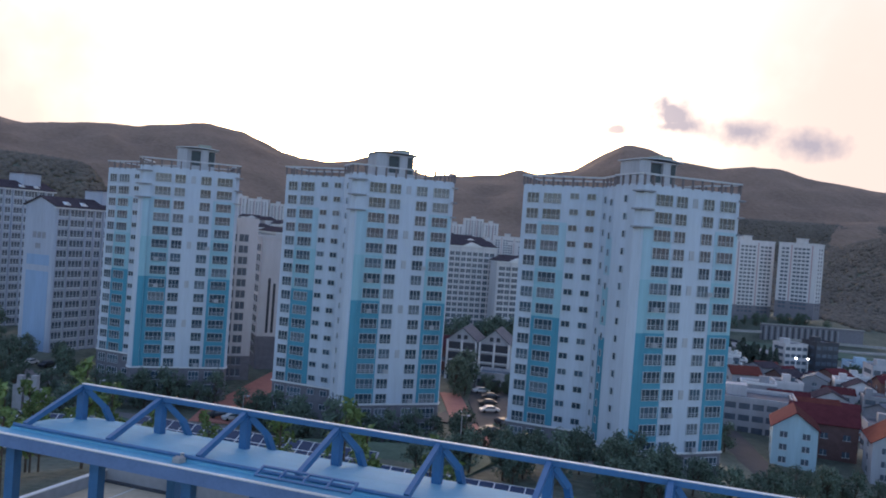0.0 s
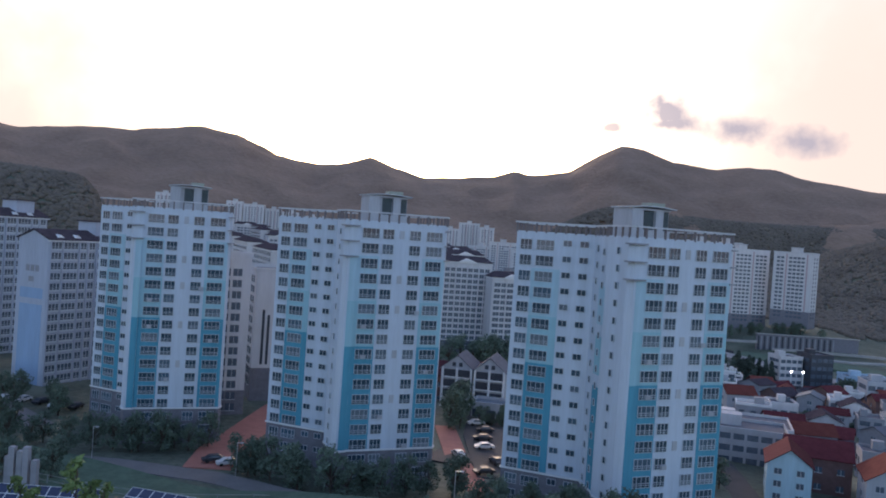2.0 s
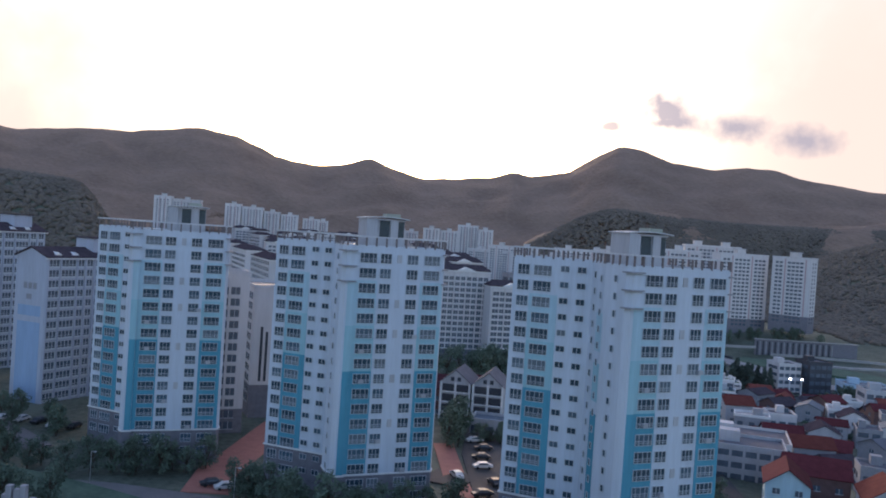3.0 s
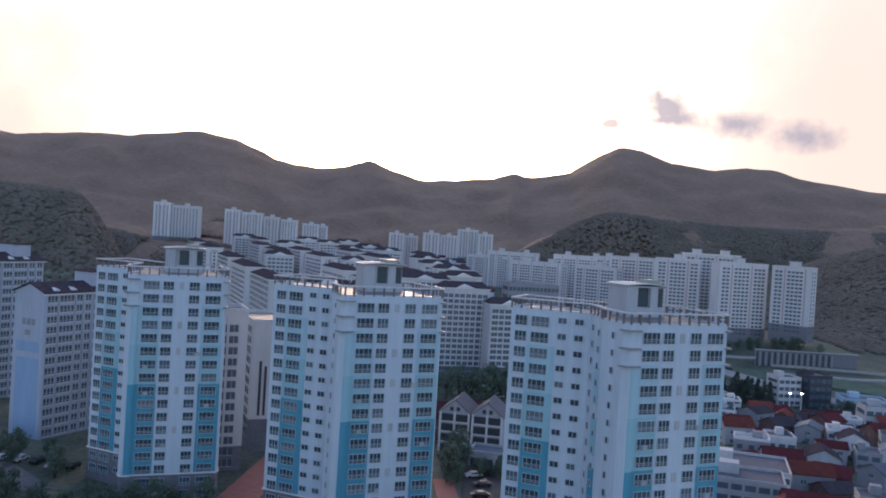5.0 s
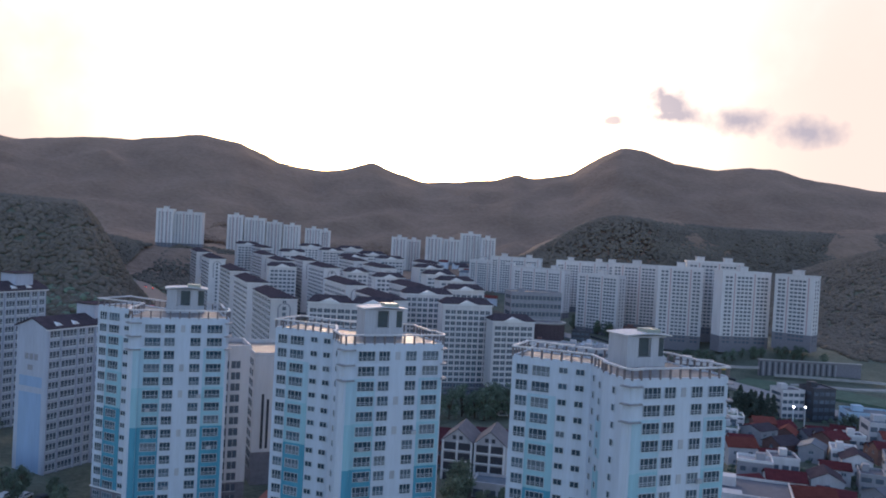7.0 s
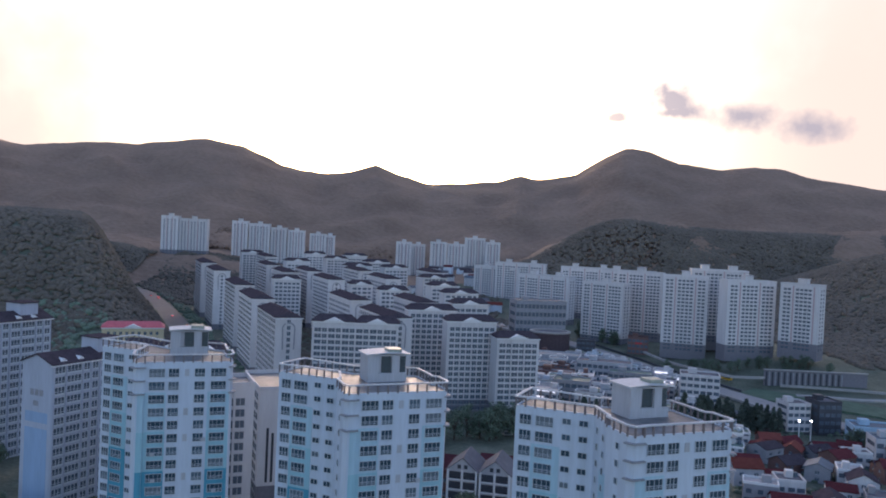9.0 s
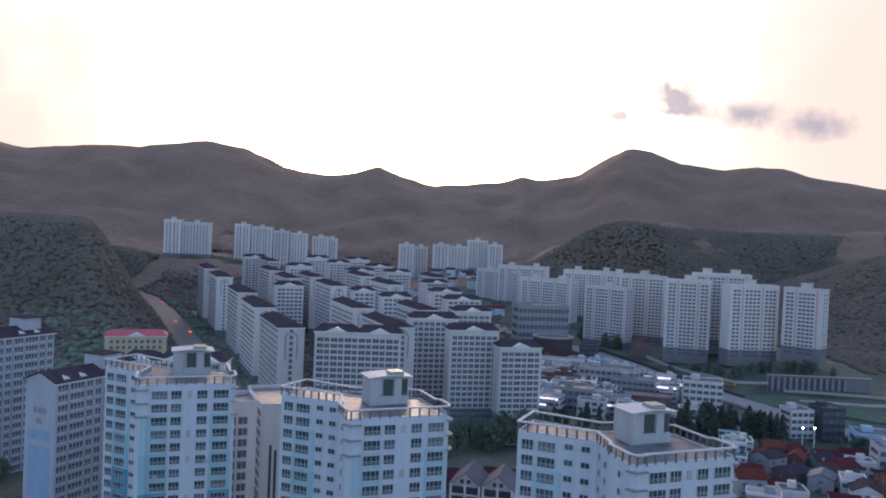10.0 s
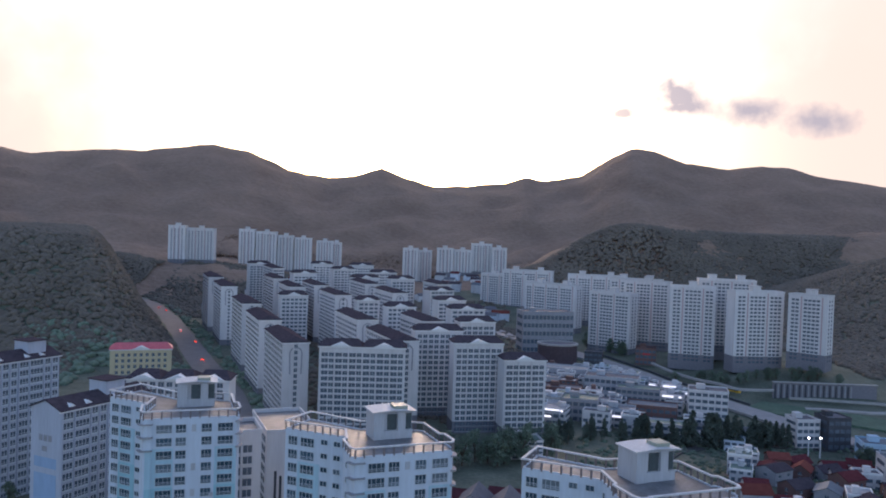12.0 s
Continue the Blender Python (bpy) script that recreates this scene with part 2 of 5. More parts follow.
# ---- mesh helpers ----
class Build:
    """Collects boxes, prisms and faces, each with a material, into one mesh."""

    def __init__(self):
        self.v, self.f, self.i, self.mats = [], [], [], []

    def slot(self, m):
        if m not in self.mats:
            self.mats.append(m)
        return self.mats.index(m)

    def add(self, verts, faces, m):
        o, k = len(self.v), self.slot(m)
        self.v += [tuple(p) for p in verts]
        for f in faces:
            self.f.append(tuple(o + j for j in f))
            self.i.append(k)
        return self

    def box(self, x0, y0, z0, x1, y1, z1, m):
        v = [(x0, y0, z0), (x1, y0, z0), (x1, y1, z0), (x0, y1, z0), (x0, y0, z1), (x1, y0, z1), (x1, y1, z1), (x0, y1, z1)]
        return self.add(v, [(3, 2, 1, 0), (4, 5, 6, 7), (0, 1, 5, 4), (1, 2, 6, 5), (2, 3, 7, 6), (3, 0, 4, 7)], m)

    def prism(self, poly, z0, z1, m, top=None):
        n = len(poly)
        v = [(x, y, z0) for x, y in poly] + [(x, y, z1) for x, y in poly]
        self.add(v, [(j, (j + 1) % n, n + (j + 1) % n, n + j) for j in range(n)] + [tuple(range(n))[::-1]], m)
        return self.add([(x, y, z1) for x, y in poly], [tuple(range(n))], top or m)

    def beam(self, a, b, w, h, m):
        """A square bar from a to b."""
        a, b = Vector(a), Vector(b)
        d = (b - a).normalized()
        side = d.cross(Vector((0, 0, 1)))
        side = side.normalized() if side.length > 1e-4 else Vector((1, 0, 0))
        up = side.cross(d)
        v = [p + side * sx * w / 2 + up * sy * h / 2 for p in (a, b) for sx, sy in ((-1, -1), (1, -1), (1, 1), (-1, 1))]
        return self.add(v, [(0, 1, 2, 3), (7, 6, 5, 4), (0, 4, 5, 1), (1, 5, 6, 2), (2, 6, 7, 3), (3, 7, 4, 0)], m)

    def tube(self, a, b, r0, r1, m, n=8):
        a, b = Vector(a), Vector(b)
        d = (b - a).normalized()
        side = d.cross(Vector((0, 0, 1)))
        side = side.normalized() if side.length > 1e-4 else Vector((1, 0, 0))
        up = side.cross(d)
        ring = [(math.cos(2 * math.pi * k / n), math.sin(2 * math.pi * k / n)) for k in range(n)]
        v = [a + (side * c + up * s) * r0 for c, s in ring] + [b + (side * c + up * s) * r1 for c, s in ring]
        return self.add(v, [(k, (k + 1) % n, n + (k + 1) % n, n + k) for k in range(n)] + [tuple(range(n))[::-1], tuple(range(n, 2 * n))], m)

    def mesh(self, name):
        me = bpy.data.meshes.new(name)
        me.from_pydata(self.v, [], self.f)
        for m in self.mats:
            me.materials.append(m)
        me.polygons.foreach_set("material_index", self.i)
        me.update()
        return me


def part(name, data, parent, m=None, label="", kind=""):
    """Links a Build or a ready mesh as one mesh object under a thing or a part."""
    ob = new(name, data.mesh(name) if isinstance(data, Build) else data)
    ob.parent = parent
    if m is not None:
        ob.matrix_basis = m
    return tagged(ob, label, kind=kind)


def thing(name, m, label, category, group="", kind=""):
    ob = new(name)
    ob.matrix_basis = m
    return tagged(ob, label, category, group, kind)


def solid(name, data, label, category, group="", kind="", m=None):
    ob = new(name, data.mesh(name))
    if m is not None:
        ob.matrix_basis = m
    return tagged(ob, label, category, group, kind)


# ---- the lie of the land ----
HEIGHTS = [(0, 0, 17), (-60, 30, 17), (60, 30, 16), (-20, 60, 15), (-40, 100, 8), (20, 100, 7), (-45, 135, -2), (-60, 180, -3.5), (-13, 160, -3.5),
           (35, 145, -3.5), (-110, 200, -2), (90, 160, -8), (120, 260, -16), (190, 430, -24), (0, 300, -9), (0, 400, -12), (-160, 460, -8), (-250, 740, -8),
           (60, 600, -14), (165, 600, -18), (250, 600, -4), (190, 760, -12), (215, 525, -19), (250, 530, -18), (285, 540, -17), (250, 575, -4), (70, 1200, 22), (-420, 1170, 30), (-100, 1250, 4), (-200, 900, -4), (300, 480, -22), (-345, 930, -8), (-310, 850, -8), (-380, 980, -6)]
RIDGE = [(-60, 180), (-38, 235), (-29.8, 249), (-27.9, 238), (-26.6, 245), (-23.3, 259), (-21.4, 258), (-19.5, 272), (-17.3, 287), (-14.7, 274), (-12.1, 231), (-9.0, 214),
         (-7.0, 228), (-5.5, 242), (-3.9, 222), (-1.9, 202), (0.5, 202), (3.3, 217), (4.6, 235), (5.4, 225), (8.3, 240), (10.2, 289), (11.7, 317),
         (13.2, 309), (15.2, 277), (17.9, 264), (20.0, 273), (21.7, 265), (23.4, 244), (25.7, 235), (27.2, 220), (40, 190), (60, 160)]
_ha = np.array(HEIGHTS, float)
_ra = np.array(RIDGE, float)
RIDGE_R = 2200.0
# the road below the wooded hill
HILL_ROAD = [(-95, 375), (-126, 457), (-165, 540), (-211, 642), (-276, 785), (-345, 920), (-400, 985)]
ROAD_X, ROAD_Y = [q[0] for q in HILL_ROAD], [q[1] for q in HILL_ROAD]


def smooth(a, b, v):
    t = np.clip((v - a) / (b - a), 0, 1)
    return t * t * (3 - 2 * t)


def ground_height(x, y):
    """Height of the ground sheet at a place (numbers or arrays)."""
    x, y = np.asarray(x, float), np.asarray(y, float)
    num, den = np.zeros(np.broadcast(x, y).shape), np.zeros(np.broadcast(x, y).shape)
    for hx, hy, hz in _ha:
        w = 1.0 / (((x - hx) ** 2 + (y - hy) ** 2) + 120.0 + 0.002 * (hx * hx + hy * hy)) ** 1.6
        num, den = num + w * hz, den + w
    base = num / den
    r = np.hypot(x - 2, y)
    th = np.degrees(np.arctan2(x - 2, y))
    top = np.interp(th, _ra[:, 0], _ra[:, 1], left=150, right=150)
    foot = 1420 - 0.10 * (np.clip(th, -60, 60) - 3) ** 2
    rise = smooth(foot * 0.86, RIDGE_R * 1.06, r) ** 1.15 / smooth(foot * 0.86, RIDGE_R * 1.06, np.full_like(r, RIDGE_R)) ** 1.15
    far = np.where(r > RIDGE_R, np.clip(1 - (r - RIDGE_R) / 2200, 0.2, 1), np.minimum(rise, 1.0))
    front = smooth(0, 60, y) * smooth(70, 52, np.abs(th))
    z = base * (1 - np.clip(far * front, 0, 1)) + top * far * front
    left_of_road = np.interp(y, ROAD_Y, ROAD_X) - x
    near_left = 86 * smooth(6, 84, left_of_road) * smooth(480, 650, y) * smooth(1250, 800, y) * np.exp(-((x + 400) / 420) ** 2)
    near_right = 88 * np.exp(-(((x - 540) / 150) ** 2 + ((y - 900) / 280) ** 2))
    spur = 92 * smooth(60, 260, x) * smooth(1010, 1190, y) * smooth(1500, 1200, y)
    near_right = np.maximum(near_right, spur)
    return z + near_left + near_right


def gz(x, y):
    return float(ground_height(x, y))
# ---- ground ----
def make_ground():
    a1 = np.concatenate([np.arange(-180, -44, 8.0), np.arange(-44, 44, 0.4), np.arange(44, 180, 8.0)])
    rr = np.concatenate([np.arange(4, 700, 9.0), np.geomspace(700, 2500, 90), np.geomspace(2600, 4800, 8)])
    A, R = np.meshgrid(np.radians(a1), rr)
    X, Y = 2 + R * np.sin(A), R * np.cos(A)
    Z = ground_height(X, Y)
    bumpy = smooth(900, 1500, R) * (Y > 0)
    wob = np.array([noise.noise((x / 90, y / 90, 0.0)) * 16 + noise.noise((x / 28, y / 28, 3.0)) * 6 for x, y in zip(X.ravel(), Y.ravel())]).reshape(X.shape)
    Z = Z + wob * bumpy * np.where(R > 2000, 0.35, 1.0)
    n, k = len(a1), len(rr)
    verts = [(2.0, 0.0, gz(2, 0))] + list(zip(X.ravel(), Y.ravel(), Z.ravel()))
    faces = [(0, 1 + (j + 1) % n, 1 + j) for j in range(n)]
    for i in range(k - 1):
        for j in range(n):
            a, b = 1 + i * n + j, 1 + i * n + (j + 1) % n
            faces.append((a, b, b + n, a + n))
    me = bpy.data.meshes.new("ground")
    me.from_pydata(verts, [], faces)
    me.materials.append(GROUND)
    me.materials.append(LEAF_HILL_HAZED)
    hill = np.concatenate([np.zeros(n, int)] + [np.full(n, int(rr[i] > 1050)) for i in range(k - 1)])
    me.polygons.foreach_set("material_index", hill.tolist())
    me.polygons.foreach_set("use_smooth", [True] * len(faces))
    me.update()
    return tagged(new("ground", me), "grassy valley floor rising to wooded mountain ridges", "ground", kind="structure")


make_ground()


def ico():
    bm = bmesh.new()
    bmesh.ops.create_icosphere(bm, subdivisions=1, radius=1.0)
    v = np.array([x.co for x in bm.verts])
    f = np.array([[q.index for q in p.verts] for p in bm.faces])
    bm.free()
    return v, f


ICO_V, ICO_F = ico()


def make_wood(name, count, x0, x1, y0, y1, keep, size, m, label, seed):
    """Woodland: many uneven leafy crowns standing on the ground, as one mesh."""
    rng = np.random.default_rng(seed)
    x, y = rng.uniform(x0, x1, count), rng.uniform(y0, y1, count)
    ok = keep(x, y)
    x, y = x[ok], y[ok]
    n = len(x)
    z = ground_height(x, y)
    r = rng.uniform(0.85, 1.35, n) * size
    jit = rng.uniform(0.85, 1.15, (n, len(ICO_V), 1))
    v = ICO_V[None] * jit * np.stack([r, r, r * rng.uniform(0.5, 0.85, n)], 1)[:, None, :]
    v = v + np.stack([x, y, z + r * 0.15], 1)[:, None, :]
    f = (ICO_F[None] + (np.arange(n) * len(ICO_V))[:, None, None]).reshape(-1, 3)
    me = bpy.data.meshes.new(name)
    me.from_pydata(v.reshape(-1, 3).tolist(), [], f.tolist())
    me.materials.append(m)
    me.polygons.foreach_set("use_smooth", [True] * len(f))
    me.update()
    return tagged(new(name, me), label, "woodland", kind="stuff")


def road_gap(x, y):
    """How far a place lies to the right of the hill road."""
    return x - np.interp(y, ROAD_Y, ROAD_X)


make_wood("woodland", 58000, -760, -150, 480, 1150, lambda x, y: (road_gap(x, y) < -15) & ~((x > -235) & (y < 530)) & (np.abs(x) < y * 0.75), 2.5, LEAF_WOOD_HAZED, "dark green wood covering the hillside above the road", 3)
make_wood("woodland", 26000, 285, 720, 590, 1250, lambda x, y: (x > 300 - (y - 600) * 0.1) & (x < y * 0.72), 2.9, LEAF_WOOD_HAZED, "dark green wood on the slope behind the towers", 4)
make_wood("woodland", 40000, 75, 880, 985, 1520, lambda x, y: (x < y * 0.62) & ((x > 150) | (y > 1080)), 3.0, LEAF_WOOD_HAZED, "dark green wood on the spur behind the towers", 11)
make_wood("woodland", 12000, -420, 330, 980, 1500, lambda x, y: (np.abs(x) < y * 0.6) & ((y > 1330) | ((x > -240) & (x < -110))), 4.2, LEAF_HILL_HAZED, "hazy brown-green wood at the mountain's foot", 5)

make_wood("shrubbery", 3200, -150, 60, 420, 1000, lambda x, y: road_gap(x, y) > 30, 2.2, LEAF_WOOD_HAZED, "dark green shrubs and trees between the estate blocks", 6)
make_wood("shrubbery", 3000, -330, -80, 400, 900, lambda x, y: (road_gap(x, y) > 12) & (road_gap(x, y) < 24), 2.3, LEAF, "dark green belt of trees between road and estate", 12)
make_wood("shrubbery", 2600, -280, -100, 285, 545, lambda x, y: (road_gap(x, y) < -13) & ~((x > -222) & (x < -135) & (y > 385) & (y < 505)) & (x > -y * 0.56), 2.6, LEAF, "dark green trees round the hall below the hill", 14)
make_wood("shrubbery", 2600, 40, 300, 285, 560, lambda x, y: (x < y * 0.6 + 10) & (x > y * 0.16) & ~((x > 190) & (y > 470)) & ~((np.abs(x - 165) < 30) & (y > 480)) & ~((y > 450) & (x > 150)), 1.5, LEAF, "dark green garden trees and hedges in the town", 8)

make_wood("shrubbery", 9000, -390, 70, 800, 1230, lambda x, y: (road_gap(x, y) > 14) & (x < -60 - (y - 1000) * 0.7), 2.4, LEAF_WOOD_HAZED, "dark green shrubs and trees at the head of the valley", 9)


def strip(name, pts, width, m, label, category, lift=0.15, kind="structure", steps=24):
    """A road or path draped over the ground along a few way points."""
    p = np.array(pts, float)
    s = np.concatenate([[0], np.cumsum(np.hypot(*np.diff(p, axis=0).T))])
    q = np.linspace(0, s[-1], steps)
    x, y = np.interp(q, s, p[:, 0]), np.interp(q, s, p[:, 1])
    tx, ty = np.gradient(x), np.gradient(y)
    ln = np.hypot(tx, ty)
    nx, ny = -ty / ln * width / 2, tx / ln * width / 2
    b = Build()
    z = np.array([gz(a, c) for a, c in zip(x, y)]) + lift
    v = []
    for i in range(steps):
        for k in (1, -1):
            v += [(x[i] + k * nx[i], y[i] + k * ny[i], z[i]), (x[i] + k * nx[i], y[i] + k * ny[i], z[i] - 1.5)]
    f = []
    for i in range(steps - 1):
        o, q2 = 4 * i, 4 * i + 4
        f += [(o + 2, q2 + 2, q2, o), (o, q2, q2 + 1, o + 1), (q2 + 2, o + 2, o + 3, q2 + 3)]
    f += [(0, 1, 3, 2), (4 * steps - 2, 4 * steps - 1, 4 * steps - 3, 4 * steps - 4)]
    b.add(v, f, m)
    return solid(name, b, label, category, kind=kind)


strip("road", HILL_ROAD, 18, ROAD_GREY, "grey asphalt road climbing beside the apartment estate", "road", lift=0.6)
VALLEY_ROAD = [(-97, 1098), (-44, 1024), (-4, 923), (26, 833), (56, 770), (100, 696), (141, 622), (160, 551), (179, 515), (206, 471), (233, 442), (330, 395)]
strip("road", VALLEY_ROAD, 19, ROAD_PALE, "wide pale road running along the valley", "road", lift=1.0, steps=48)
strip("road_kerb", [(x - 10.5, y - 3) for x, y in VALLEY_ROAD[4:]], 0.8, CONCRETE, "pale concrete parapet along the valley road", "parapet", lift=2.0, steps=40)
# ---- blue and white apartment towers ----
TOWER_Z = -3.5
ROW0, STOREY = 49.0 - 1.75, 2.8            # local sill of the top row of windows
TOP = 50.2                                 # local height of the roof slab
PLAN = [(-10.7, 24.3), (-0.6, 14.2), (-2.3, 7.2), (-3.0, 6.8), (-3.2, 0.8), (-2.6, -0.4), (-0.9, -0.4), (-0.9, 0.0), (16.6, 0.0), (17.3, 1.2),
        (17.3, 6.0), (16.4, 6.5), (16.4, 15.5), (9.0, 19.5), (4.0, 20.0), (-4.1, 30.9)]


def lattice(b, xs, zs, solid_cell, y0, y1, m):
    """One connected lattice of bars in the x-z plane, from y0 (front) back to y1; solid_cell says which cells are bars."""
    nx, nz = len(xs), len(zs)
    v = [(x, y, z) for y in (y0, y1) for z in zs for x in xs]
    at = lambda i, k, back: back * nx * nz + k * nx + i
    f = []
    for k in range(nz - 1):
        for i in range(nx - 1):
            if not solid_cell(i, k):
                continue
            f.append((at(i, k, 0), at(i + 1, k, 0), at(i + 1, k + 1, 0), at(i, k + 1, 0)))
            for di, dk, p, q in ((-1, 0, (i, k + 1), (i, k)), (1, 0, (i + 1, k), (i + 1, k + 1)), (0, -1, (i, k), (i + 1, k)), (0, 1, (i + 1, k + 1), (i, k + 1))):
                ii, kk = i + di, k + dk
                if ii < 0 or kk < 0 or ii >= nx - 1 or kk >= nz - 1 or not solid_cell(ii, kk):
                    f.append((at(*q, 0), at(*p, 0), at(*p, 1), at(*q, 1)))
    used = sorted({j for g in f for j in g})
    new_at = {j: k for k, j in enumerate(used)}
    return b.add([v[j] for j in used], [tuple(new_at[j] for j in g) for g in f], m)


def window_meshes(name, w, h, panes, rail):
    """Frame and glass of one window, facing -y, its sill at the origin."""
    t = 0.07
    xs = [-w / 2 - t, -w / 2]
    for k in range(1, panes):
        x = -w / 2 + w * k / panes
        xs += [x - 0.035, x + 0.035]
    xs += [w / 2, w / 2 + t]
    if panes == 4:                  # narrow side lights and a broad middle
        xs = [-w / 2 - t, -w / 2, -w / 2 + 0.62, -w / 2 + 0.68, -0.03, 0.03, w / 2 - 0.68, w / 2 - 0.62, w / 2, w / 2 + t]
    zs = [-t, 0.0] + ([0.30, 0.35, 0.62, 0.69] if rail else []) + [h, h + t]
    f, g = Build(), Build()
    lattice(f, xs, zs, lambda i, k: i % 2 == 0 or k % 2 == 0, -0.14, 0.0, FRAME_WHITE)
    g.box(-w / 2, -0.05, 0.0, w / 2, -0.002, h, GLASS)
    return f.mesh(name), g.mesh("pane")


def offset(plan, out):
    """The outline moved outwards by that much, with mitred corners."""
    n, res = len(plan), []
    for i in range(n):
        a, b, c = Vector(plan[i - 1]), Vector(plan[i]), Vector(plan[(i + 1) % n])
        n1, n2 = (b - a).normalized(), (c - b).normalized()
        n1, n2 = Vector((n1.y, -n1.x)), Vector((n2.y, -n2.x))
        m = (n1 + n2).normalized()
        res.append(tuple(b + m * out / max(0.5, m.dot(n1))))
    return res


def ring(b, plan, out, inn, z0, z1, m):
    """A closed band round an outline."""
    o, i = offset(plan, out), offset(plan, -inn)
    n = len(plan)
    v = [(*p, z) for z in (z0, z1) for q in (o, i) for p in q]
    f = []
    for k in range(n):
        j = (k + 1) % n
        f += [(k, j, 2 * n + j, 2 * n + k), (n + j, n + k, 3 * n + k, 3 * n + j), (2 * n + k, 2 * n + j, 3 * n + j, 3 * n + k), (j, k, n + k, n + j)]
    return b.add(v, f, m)


WIN_WIDE = window_meshes("window", 3.1, 1.70, 4, True)
WIN_MID = window_meshes("window", 2.05, 1.70, 3, True)
WIN_SMALL = window_meshes("window", 1.45, 0.95, 2, False)
WIN_SLIT = window_meshes("window", 0.75, 1.0, 1, False)


def put_window(kind, parent, a, b, s, z, out=0.0):
    """A window on the wall from a to b, its middle s metres along, its sill at z."""
    ang = math.atan2(b[1] - a[1], b[0] - a[0])
    x, y = a[0] + math.cos(ang) * s + math.sin(ang) * out, a[1] + math.sin(ang) * s - math.cos(ang) * out
    f = part("window", kind[0], parent, Matrix.Translation((x, y, z)) @ Matrix.Rotation(ang, 4, "Z"))
    part("pane", kind[1], f)
    return f


def panel(b, p, q, s0, s1, z0, z1, out, m):
    """A painted field on the wall from p to q."""
    ang = math.atan2(q[1] - p[1], q[0] - p[0])
    c, s = math.cos(ang), math.sin(ang)
    v = []
    for z in (z0, z1):
        for along, o in ((s0, 0.0), (s1, 0.0), (s1, out), (s0, out)):
            v.append((p[0] + c * along + s * o, p[1] + s * along - c * o, z))
    b.add(v, [(4, 5, 6, 7), (2, 3, 7, 6), (1, 2, 6, 5), (3, 0, 4, 7), (3, 2, 1, 0)], m)


POST = Build().box(-0.14, -0.14, 0, 0.14, 0.14, 1.66, POST_BROWN).mesh("parapet_post")


def parapet(tower, plan, z, height=1.9):
    """Posts and a broad white top beam round the edge of a roof."""
    part("parapet_beam", ring(Build(), plan, 0.26, 0.22, z + height - 0.26, z + height, BEAM_WHITE), tower, label="broad white beam on posts")
    part("parapet_kerb", ring(Build(), plan, 0.03, 0.25, z - 0.1, z + 0.22, WALL_WHITE), tower)
    n = len(plan)
    for i in range(n):
        a, b = Vector((*plan[i], z)), Vector((*plan[(i + 1) % n], z))
        k = max(1, round((b - a).length / 1.9))
        for j in range(k):
            part("parapet_post", POST, tower, Matrix.Translation(a.lerp(b, j / k)))


def penthouse(tower):
    z = TOP
    b = Build()
    b.box(4.2, 11.8, z, 12.4, 16.6, z + 5.4, WALL_GREY)
    b.box(6.3, 11.2, z, 12.4, 11.8, z + 1.7, WALL_GREY)
    b.box(9.3, 11.2, z + 1.7, 10.9, 11.8, z + 5.1, WALL_GREY)
    b.box(6.3, 11.2, z + 5.1, 12.4, 11.8, z + 5.4, WALL_GREY)
    b.box(4.2, 10.9, z, 6.3, 11.8, z + 5.4, WALL_GREY)
    core = part("penthouse", b, tower, label="pale rendered lift housing on the roof")
    # the housing is not hollow: dark green sheets paint the shade inside its openings
    part("opening", Build().box(7.2, 11.72, z + 1.75, 9.2, 11.85, z + 5.05, OPEN_GREEN), core, label="tall dark opening")
    part("opening", Build().box(11.0, 11.72, z + 1.75, 12.3, 11.85, z + 5.05, OPEN_GREEN), core, label="tall dark opening")
    s = Build()
    k = 10
    for i in range(k):
        x0, x1 = 3.8 + 9.3 * i / k, 3.8 + 9.3 * (i + 1) / k
        z0, z1 = [z + 5.4 + 0.32 * math.sin(math.pi * (x - 3.8) / 9.3) for x in (x0, x1)]
        s.add([(x0, 10.5, z0), (x1, 10.5, z1), (x1, 17.0, z1), (x0, 17.0, z0), (x0, 10.5, z0 + 0.18), (x1, 10.5, z1 + 0.18), (x1, 17.0, z1 + 0.18), (x0, 17.0, z0 + 0.18)],
              [(3, 2, 1, 0), (4, 5, 6, 7), (0, 1, 5, 4), (1, 2, 6, 5), (2, 3, 7, 6), (3, 0, 4, 7)], BEAM_WHITE)
    part("canopy", s, core, label="curved pale grey canopy slab")
    t = Build()
    t.box(8.6, 11.6, z + 5.8, 11.4, 14.6, z + 6.5, TANK_GREEN)
    part("tank", t, core, label="pale green water tank")


